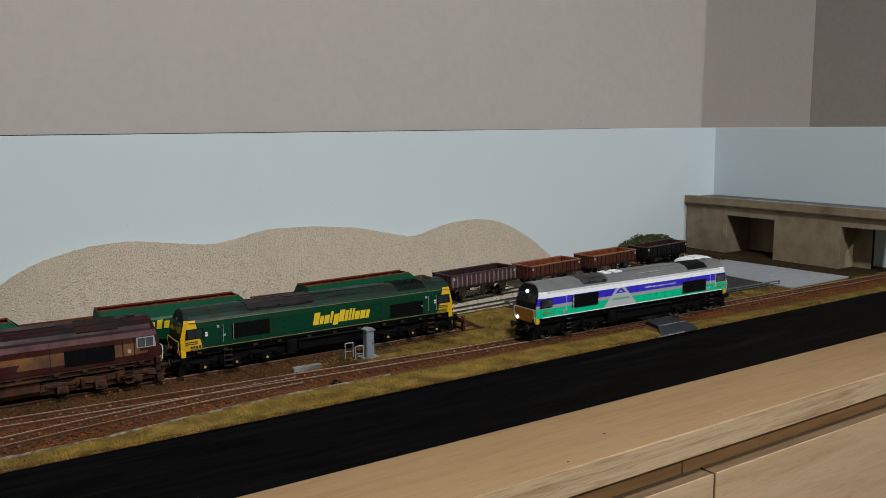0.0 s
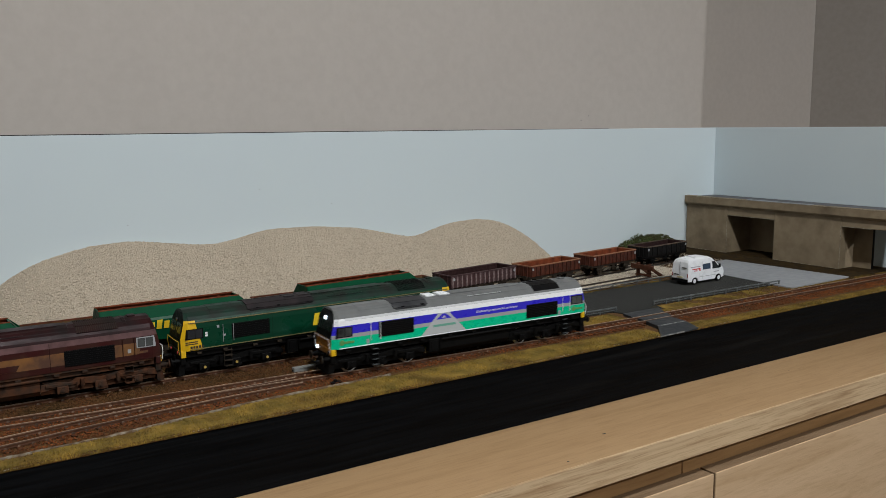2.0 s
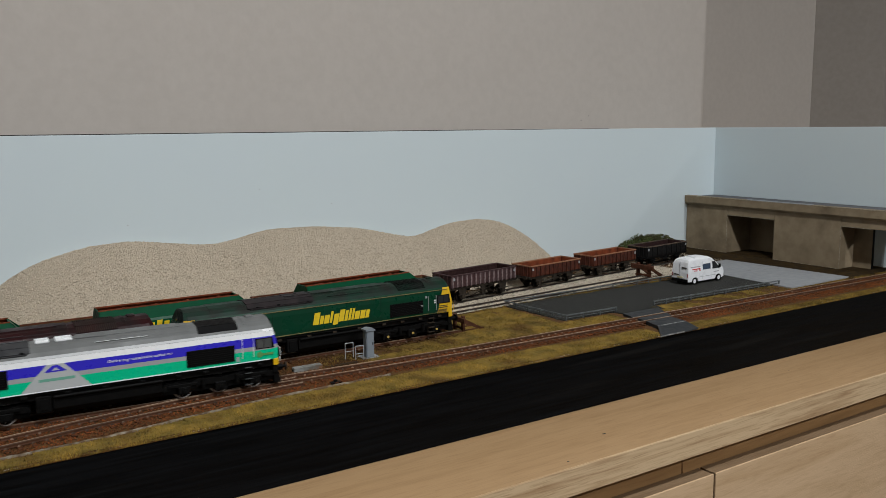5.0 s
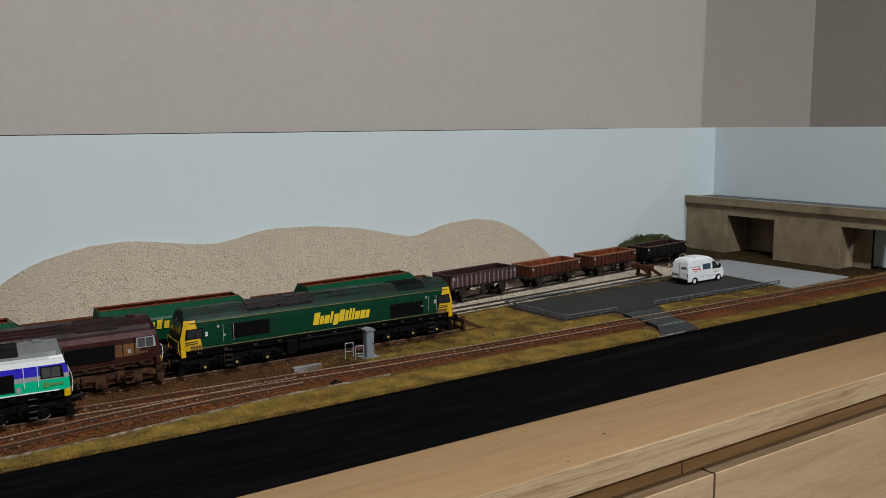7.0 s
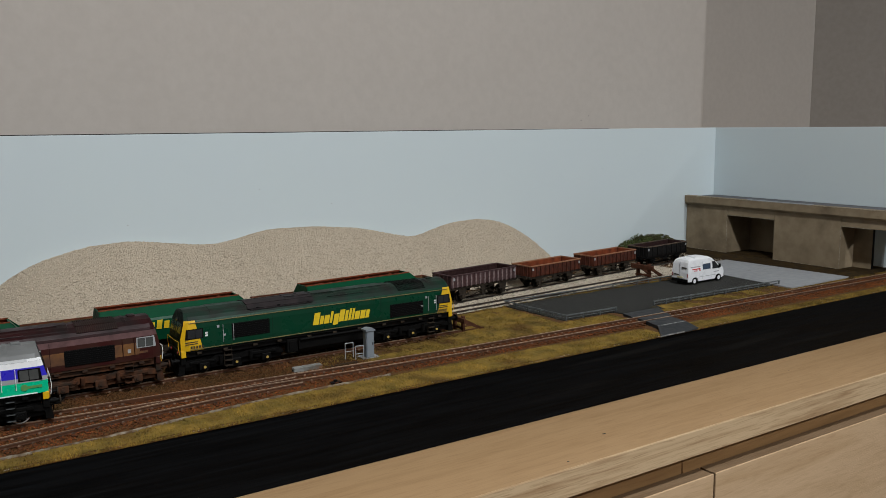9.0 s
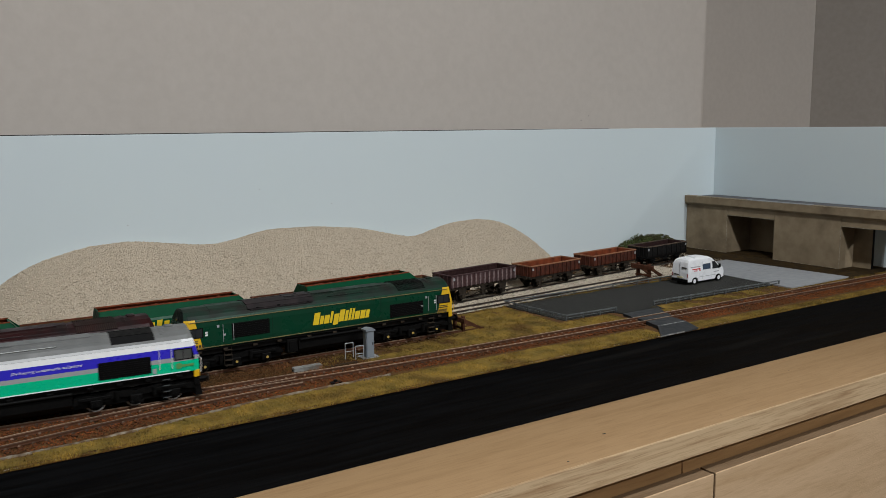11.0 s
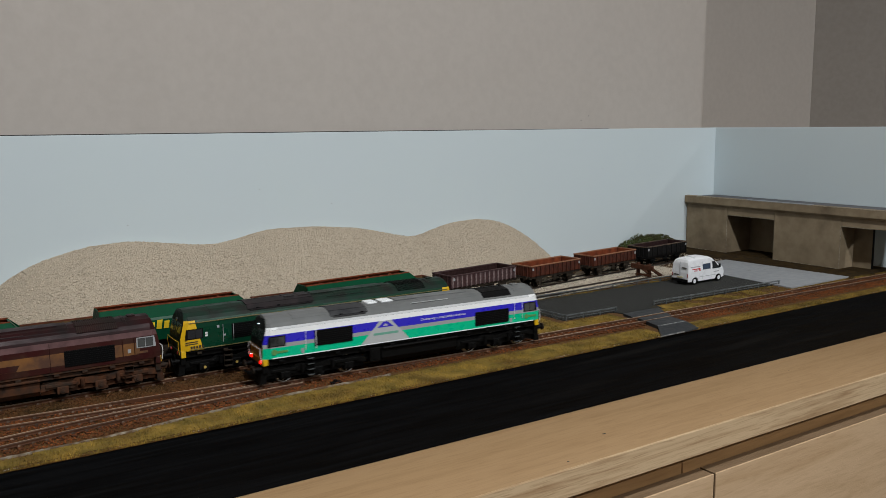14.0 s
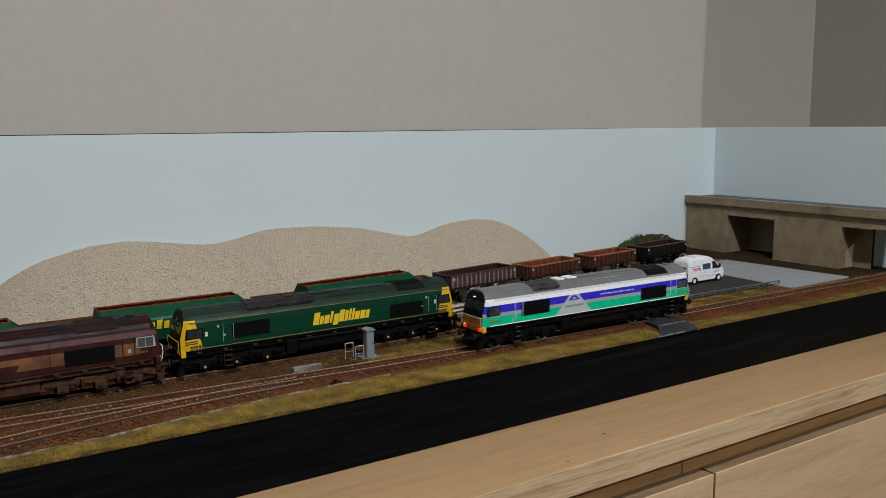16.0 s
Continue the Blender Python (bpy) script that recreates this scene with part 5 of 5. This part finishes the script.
def hopper(m):
    w = thing("hopper_wagon", "dark green covered-side hopper wagon with rusty interior", "hopper wagon", m, "green hopper wagons on the siding")
    h = 65.5
    out = [(-17, 22), (-17, 42.0), (-8.8, 51.0), (8.8, 51.0), (17, 42.0), (17, 22)]
    ins = [(-16, 24), (-16, 41.6), (-8.0, 50.8), (8.0, 50.8), (16, 41.6), (16, 24)]
    for k in (-1, 1):
        a, c = sorted((k * 17, k * 16.2))
        part("side", Shape().box(-h, h, a, c, 22, 42.0), H_GREEN, w)
        part("sloped_side", Shape().faces([(x - (9 if x > 0 and z > 45 else 0), y, z) for x in (-h, h) for y, z in ((k * 17, 42.0), (k * 8.8, 51.0), (k * 8.0, 50.8), (k * 16.2, 41.6))], [(0, 1, 5, 4), (1, 2, 6, 5), (2, 3, 7, 6), (3, 0, 4, 7), (0, 1, 2, 3), (4, 5, 6, 7)]), H_GREEN, w)
        # The light caught below the slope, painted as a pale band
        part("dust_band", Shape().box(-h, h, min(k * 17, k * 17.25), max(k * 17, k * 17.25), 39.6, 41.9), H_HIGHLIGHT, w, "pale band along the side, a painted highlight")
        part("rim", Shape().box(-h, h - 9, min(k * 7.6, k * 9.0), max(k * 7.6, k * 9.0), 50.4, 51.7, b=0.2), RUST, w, "rusty top rim")
        part("inner_sheet", Shape().faces([(x, y, z) for x in (-h + 1, h - 10) for y, z in ((k * 15.9, 41), (k * 7.9, 50.2), (k * 6, 26))], [(0, 1, 4, 3), (0, 2, 5, 3)]), RUST, w)
        e = part("end", Shape().loft([[(k * (h - q) - (9 if k > 0 and z > 45 else 0), y, z) for y, z in out] for q in (0, 1.2)]), H_GREEN, w)
        part("end_brace", Shape().box(min(k * h, k * (h + 0.8)), max(k * h, k * (h + 0.8)), -1, 1, 22, 41.5, b=0.2), H_GREEN, e)
        part("end_strut", Shape().tube((k * (h + 0.9), -15.5, 41.0), (k * (h + 8), -13.5, 17.2), 0.55, 6).tube((k * (h + 0.9), 15.5, 41.0), (k * (h + 8), 13.5, 17.2), 0.55, 6), A_GREY, w, "pale sloping end strut")
        part("end_frame", Shape().box(min(k * (h - 0.5), k * 84), max(k * (h - 0.5), k * 84), -14, 14, 13, 17, b=0.3), DIRTYIRON, w)
        part("end_ladder", Shape().tube((k * 66, -13, 17), (k * 66, -13, 44), 0.5, 6).tube((k * 66, -8, 17), (k * 66, -8, 44), 0.5, 6), H_GREEN, w)
        for y in (-11.4, 11.4):
            part("buffer", Shape().tube((k * 84, y, 14), (k * 89, y, 14), 1.4, 8).tube((k * 88.8, y, 14), (k * 89.8, y, 14), 2.8, 12), DIRTYIRON, w)
        bg = part("bogie", Shape().box(-22, 22, 11.5, 14, 5, 10, b=0.8).box(-22, 22, -14, -11.5, 5, 10, b=0.8).box(-3, 3, -12, 12, 6, 13), DIRTYIRON, w, at=pose(k * 0.058, 0, 0))
        for x in (-13, 13):
            part("wheelset", WHEELS_SMALL, None, bg, at=pose(x * MM, 0, 0.006))
        bars(w, "lettering_shape", [(-58 + i * 6.2, -53.6 + i * 6.2, 31.5, 38 if i % 3 else 39.4) for i in range(10)], k * 17.28, MATS["lettering_yellow"], 0.15, "slanted yellow lettering")
    for x in (-42, -14, 14, 42):
        part("cross_stay", Shape().box(x - 1, x + 1, -7.9, 7.9, 48.6, 49.4), RUST, w)
    part("chutes", Shape().prism([(-50, 22), (50, 22), (30, 6), (-30, 6)], 1, -12, 12), DIRTYIRON, w)
    part("inner_floor", Shape().box(-h + 1.4, h - 1.4, -15.6, 15.6, 22.4, 26), RUST, w)
    return w


first = hopper(on_road(siding, 0.2000))
for x in (0.3885, 0.0120, -0.175):
    copy_thing(first, on_road(siding, x))


# ---------------------------------------------------------------- the white van
def van():
    v = thing("van", "small white high-roof van parked on the tarmac", "van", pose(0.842, 0.1235, 0.001, 0, 0, 1.5))
    side = [(0, 4.5), (-0.4, 16), (0.9, 29.5), (2.6, 32.8), (8, 34.0), (24, 34.9), (40, 34.7), (46.5, 33.4), (51, 31.0), (64.5, 21.3), (69, 19.3), (72, 16.6), (73.3, 12.5), (73.3, 5.4), (68.5, 4.2), (67.6, 7.2), (65, 9.2), (62, 9.7), (59, 9.2), (56.4, 7.2), (55.5, 4.0),
            (20.0, 4.0), (19.0, 7.2), (16.4, 9.2), (13.4, 9.7), (10.4, 9.2), (7.8, 7.2), (6.9, 4.2)]
    rings = []
    for y, drop in ((-13.3, 4.2), (-13.1, 3.0), (-12.5, 1.9), (-11.4, 0.9), (-9.5, 0.25), (-6, 0), (6, 0), (9.5, 0.25), (11.4, 0.9), (12.5, 1.9), (13.1, 3.0), (13.3, 4.2)):
        ring = []
        for x, z in side:
            lean = 1 - max(0, z - 16) * 0.0065
            pull = 1 - drop * 0.009
            ring.append((36.5 + (x - 36.5) * (0.99 if x < 50 else 0.99 * pull), y * lean, z - drop * max(0, (z - 24) / 10.6)))
        rings.append(ring)
    part("body", Shape().loft(rings), VANWHITE, v)
    for k in (-1, 1):
        def flat(x0, x1, z0, z1, nm, mt, d0=0.0, lab="", proud=0.12):
            y = lambda z: k * (13.32 * (1 - max(0, z - 16) * 0.0065) + proud)
            vs = [(x, y(z) - k * q, z) for q in (0, 0.4) for x, z in ((x0, z0), (x1, z0), (x1 - d0, z1), (x0, z1))]
            return part(nm, Shape().faces(vs, [(0, 1, 2, 3), (4, 5, 6, 7), (0, 1, 5, 4), (1, 2, 6, 5), (2, 3, 7, 6), (3, 0, 4, 7)]), mt, v, lab)
        flat(29, 44.5, 18.2, 25.6, "side_window", mat("blue_grey_glass", (0.05, 0.075, 0.12), 0.15, vary=0.1))
        flat(48.5, 63.2, 17.6, 27.2, "cab_window", GLASS, 9.6)
        flat(28.0, 28.3, 6, 28.5, "door_joint", A_GREY)
        flat(46.4, 46.7, 6, 28.5, "door_joint", A_GREY)
        flat(8, 25, 19.6, 20.8, "red_flash", REDMARK, 2)
        flat(12, 20, 17.4, 18.5, "red_flash", REDMARK, 3)
        flat(21.5, 25, 17.6, 21.6, "red_flash", REDMARK, 3.2)
        flat(6, 24, 22.6, 23.6, "lettering_bar", A_GREY)
        flat(51, 62, 13.0, 14.0, "lettering_bar", A_GREY)
        flat(21, 55, 9.2, 9.7, "rubbing_strip", A_GREY)
        for x in (13.4, 62):
            wh = part("wheel", Shape().tube((x, k * 12.9, 4.6), (x, k * 9.6, 4.6), 4.9, 18), BLACKPLASTIC, v)
            part("hub", Shape().tube((x, k * 12.8, 4.6), (x, k * 13.2, 4.6), 2.7, 14), VANWHITE, wh)
        part("mirror", Shape().box(60.5, 62.5, min(k * 13, k * 15.6), max(k * 13, k * 15.6), 18.6, 23.2, b=0.5), BLACKPLASTIC, v)
        part("tail_light", Shape().box(-0.5, 0.3, min(k * 11.4, k * 12.4), max(k * 11.4, k * 12.4), 10.5, 15, b=0.2), mat("dark_red_lens", (0.22, 0.02, 0.02), 0.3, vary=0.1), v)
        part("headlight", Shape().box(71.2, 73.1, min(k * 7.5, k * 12), max(k * 7.5, k * 12), 13, 16, b=0.4), A_GREY, v)
    part("sill", Shape().box(20.5, 55, -13.1, 13.1, 3.2, 5.6, b=0.4), BLACKPLASTIC, v)
    part("bumper", Shape().box(-1.3, 1.0, -12.4, 12.4, 4.4, 7.8, b=0.5), BLACKPLASTIC, v)
    part("bumper", Shape().box(71, 74, -12.4, 12.4, 4.4, 9.6, b=0.8), BLACKPLASTIC, v)
    part("rear_door_joint", Shape().box(-0.55, 0.1, -0.15, 0.15, 8, 30), A_GREY, v)
    part("number_plate", Shape().box(-0.8, 0.1, -4.5, 4.5, 9, 11, b=0.1), mat("plate_cream", (0.6, 0.55, 0.35), 0.5, vary=0.05), v)
    part("lettering_bar", Shape().box(-0.6, 0.4, -10, -3, 22, 23.2).box(-0.6, 0.2, 2, 10, 12.6, 13.6), BARDARK, v)
    part("windscreen", Shape().faces([(50.6 + q, y, 31.6) for q in (0, 0.45) for y in (-10.2, 10.2)] + [(63.6 + q, y, 22.2) for q in (0, 0.45) for y in (-11, 11)], [(0, 1, 5, 4), (2, 3, 7, 6), (0, 1, 3, 2), (4, 5, 7, 6), (0, 2, 6, 4), (1, 3, 7, 5)]), GLASS, v)


van()


# ---------------------------------------------------------------- lineside things
def buffer_stop(x, y, turn, label, size=1.0):
    b = thing("buffer_stop", label, "buffer stop", pose(x, y, 0.0, 0, 0, turn))
    b.scale = (size, size, size)
    for k in (-1, 1):
        part("post", Shape().box(-1.7, 1.7, k * 7.5 - 1.5, k * 7.5 + 1.5, -0.5, 16.5, b=0.3), TIMBER, b)
        part("strut", Shape().prism([(0.5, 11), (0.5, 14), (24, 1.2), (24, -0.5), (20.5, -0.5)], 1, k * 7.5 - 1.1, k * 7.5 + 1.1), TIMBER, b)
        part("foot", Shape().box(-16, 26, k * 7.5 - 0.9, k * 7.5 + 0.9, -0.4, 1.9, b=0.3), TIMBER, b)
    part("beam", Shape().box(-4, -1.4, -15, 15, 10.2, 15.2, b=0.4), TIMBER, b)
    part("cross_tie", Shape().box(-2, 0.5, -10, 10, 3, 5, b=0.3), TIMBER, b)


buffer_stop(0.4705, engine_road(0.4) + 0.002, 0, "rust-brown timber buffer stop behind the green engine")
buffer_stop(0.842, siding(0.842) + 0.004, 4, "rust-brown timber buffer stop at the siding's end", 1.25)


def barrier(p, q, label):
    d = Vector((q[0] - p[0], q[1] - p[1]))
    n = max(1, round(d.length / 0.021))
    b = thing("crash_barrier", label, "barrier", pose(p[0], p[1], 0, 0, 0, math.degrees(math.atan2(d.y, d.x))), "grey barriers round the yard")
    l = d.length * 1000
    part("rail", Shape().prism([(-1.0, 5.0), (-1.4, 5.4), (-1.1, 5.75), (-1.4, 6.1), (-1.0, 6.5), (-0.6, 6.5), (-0.6, 5.0)], 0, 0, l), BARRIER, b)
    part("lower_rail", Shape().box(0, l, -0.9, -0.5, 2.6, 3.1), BARRIER, b)
    me = mesh_of("post", Shape().box(-0.7, 0.7, -0.5, 0.6, -0.5, 6.4, b=0.15), BARRIER)
    for i in range(n + 1):
        part("post", me, None, b, at=pose(d.length * i / n + (0.0007 if i == 0 else -0.0007 if i == n else 0), 0, 0))


barrier((0.582, 0.156), (0.862, 0.1555), "grey steel crash barrier behind the tarmac yard")
barrier((0.5815, 0.1555), (0.588, 0.058), "grey steel crash barrier at the yard's end")
barrier((0.588, 0.0575), (0.661, 0.0555), "short grey crash barrier beside the crossing")
barrier((0.719, 0.0545), (0.947, 0.0505), "long grey crash barrier beside the front track")


def cabinet():
    c = thing("relay_cabinet", "tall grey steel lineside relay cabinet", "cabinet", pose(0.3465, 0.0515, 0))
    part("plinth", Shape().box(-8, 9, -6.5, 8, -0.4, 0.9, b=0.2), PAD, c)
    part("body", Shape().box(-3.7, 3.9, -4.4, 2.6, 0.6, 25.6, b=0.3), CABINET, c)
    part("cap", Shape().prism([(-4.7, 25.4), (4.7, 25.4), (4.7, 26.8), (0, 27.9), (-4.7, 26.8)], 1, -5.6, 3.8), CABINET, c, "overhanging cap")
    d = part("door", Shape().box(-3.1, 3.3, -4.8, -4.3, 2, 24.6, b=0.15), CABINET, c)
    part("handle", Shape().box(2.0, 2.6, -5.3, -4.7, 12, 15, b=0.1), BLACKPLASTIC, d)
    for z in (5, 20):
        part("hinge", Shape().tube((-3.2, -4.9, z), (-3.2, -4.9, z + 2), 0.3, 6), CABINET, d)
    part("side_panel", Shape().box(-4.0, -3.65, -3.6, 1.8, 2, 24.6, b=0.15), CABINET, c)


cabinet()


def small_fence(x, y, turn, w, h):
    f = thing("tube_gate", "small pale tubular steel handrail frame beside the cabinet", "handrail", pose(x, y, 0, 0, 0, turn), "pale handrail frames")
    for k in (-w / 2, w / 2):
        part("post", Shape().tube((k, 0, -0.4), (k, 0, h - 0.6), 0.42, 8), A_GREY, f)
    part("top_rail", Shape().tube((-w / 2 - 0.1, 0, h - 0.6), (w / 2 + 0.1, 0, h - 0.6), 0.42, 8), A_GREY, f)
    part("mid_rail", Shape().tube((-w / 2, 0, h * 0.45), (w / 2, 0, h * 0.45), 0.35, 8), A_GREY, f)


small_fence(0.3305, 0.0575, -6, 7.6, 15)
small_fence(0.3355, 0.0470, -6, 7.6, 14)


def trunking():
    t = thing("trackside_box", "low grey trackside equipment box lying on the earth", "equipment box", pose(0.2835, 0.0445, 0, 0, 0, -1))
    WORN = mat("worn_grey_trough", (0.30, 0.31, 0.30), 0.7, scale=110, vary=0.8, second=(0.15, 0.14, 0.12), spots=0.12, spot_colour=(0.22, 0.09, 0.03), spot_scale=120)
    part("body", Shape().box(-13, 13, -3.0, 3.0, -0.4, 3.6, b=0.4), WORN, t)
    for x in (-8.6, 0.0, 8.6):
        part("lid", Shape().box(x - 4, x + 4, -3.4, 3.4, 3.5, 4.4, b=0.2), WORN, t)
    part("hole", Shape().tube((-12.6, 0, 2.2), (-13.4, 0, 2.2), 0.9, 8), BLACKPLASTIC, t)
    c = thing("cable_duct", "dark cable duct strip along the rail", "cable duct", pose(0.317, 0.0425, 0, 0, 0, -2))
    part("strip", Shape().box(-17, 14, -1.2, 1.2, -0.3, 1.3, b=0.3), DIRTYIRON, c)


trunking()

# sleepers, laid last
for t, way, x0, x1 in TRACKS:
    sleepers(t, way, x0, x1, 15.0, sunk=0.0005 if way in (siding, wagon_road, engine_road) else 0.0002)


# ---------------------------------------------------------------- what moves
TIMES = ((0.0, 0.6275), (0.5, 0.5784), (1.0, 0.5238), (1.5, 0.4755), (2.0, 0.4210), (2.5, 0.3721), (3.0, 0.318), (3.5, 0.2703), (4.0, 0.2157), (4.2, 0.1956), (4.9, 0.122), (5.6, 0.050), (6.3, -0.0115), (6.5, -0.0231),
         (7.0, -0.0395), (7.5, -0.0457), (8.0, -0.0505), (8.5, -0.0534), (9.0, -0.0532), (9.2, -0.0503), (9.8, -0.034), (10.4, 0.002), (10.9, 0.041), (11.3, 0.0794), (11.5, 0.1), (12.0, 0.1575), (12.5, 0.2029), (13.0, 0.2566),
         (13.5, 0.3065), (14.0, 0.3643), (14.5, 0.4126), (15.0, 0.4639), (15.5, 0.515), (16.0, 0.5668))


def along(t):
    """The engine's middle along x at t seconds, a smooth curve through TIMES."""
    i = max(k for k in range(len(TIMES) - 1) if TIMES[k][0] <= t + 1e-9)
    (t0, x0), (t1, x1) = TIMES[i], TIMES[i + 1]

    def speed(k):
        a, b = TIMES[max(0, k - 1)], TIMES[min(len(TIMES) - 1, k + 1)]
        return (b[1] - a[1]) / (b[0] - a[0])
    h = t1 - t0
    u = (t - t0) / h
    return (2 * u ** 3 - 3 * u * u + 1) * x0 + (u ** 3 - 2 * u * u + u) * h * speed(i) + (3 * u * u - 2 * u ** 3) * x1 + (u ** 3 - u * u) * h * speed(i + 1)


def heading(x):
    return math.degrees(math.atan2(branch(x + 0.087) - branch(x - 0.087), 0.174))


def motions():
    rows = [(t, along(t)) for t in [k / 10 for k in range(0, 161, 2)] + [t for t, _ in TIMES]]
    rows = sorted(set((round(t, 3), x) for t, x in rows))
    walk(moving, [(t, pose(x, (branch(x + 0.087) + branch(x - 0.087)) / 2, RAIL_Z, 0, 0, heading(x))) for t, x in rows])
    # the added drums turn about, as the lamps' switching, when the engine stands before backing
    for drum, m in LAMPS:
        walk(drum, [(t, m @ pose(0, 0, 0, 0, 0, a)) for t, a in ((0.0, 0), (8.4, 0), (8.6, 60), (8.8, 120), (9.0, 180), (16.0, 180))])
    for (bogie, sets), side in zip(SETS, (-1, 1)):
        turn = []
        for t, x in rows:
            c = x + side * 0.087
            turn.append((t, pose(side * 0.087, 0, 0, 0, 0, math.degrees(math.atan2(branch(c + 0.027) - branch(c - 0.027), 0.054)) - heading(x))))
        walk(bogie, turn)
        for wheels, a in zip(sets, AXLES):
            walk(wheels, [(k / 15, pose(a * MM, 0, 0.007, 0, math.degrees((along(k / 15) - along(0)) / 0.007), 0)) for k in range(241)])


motions()
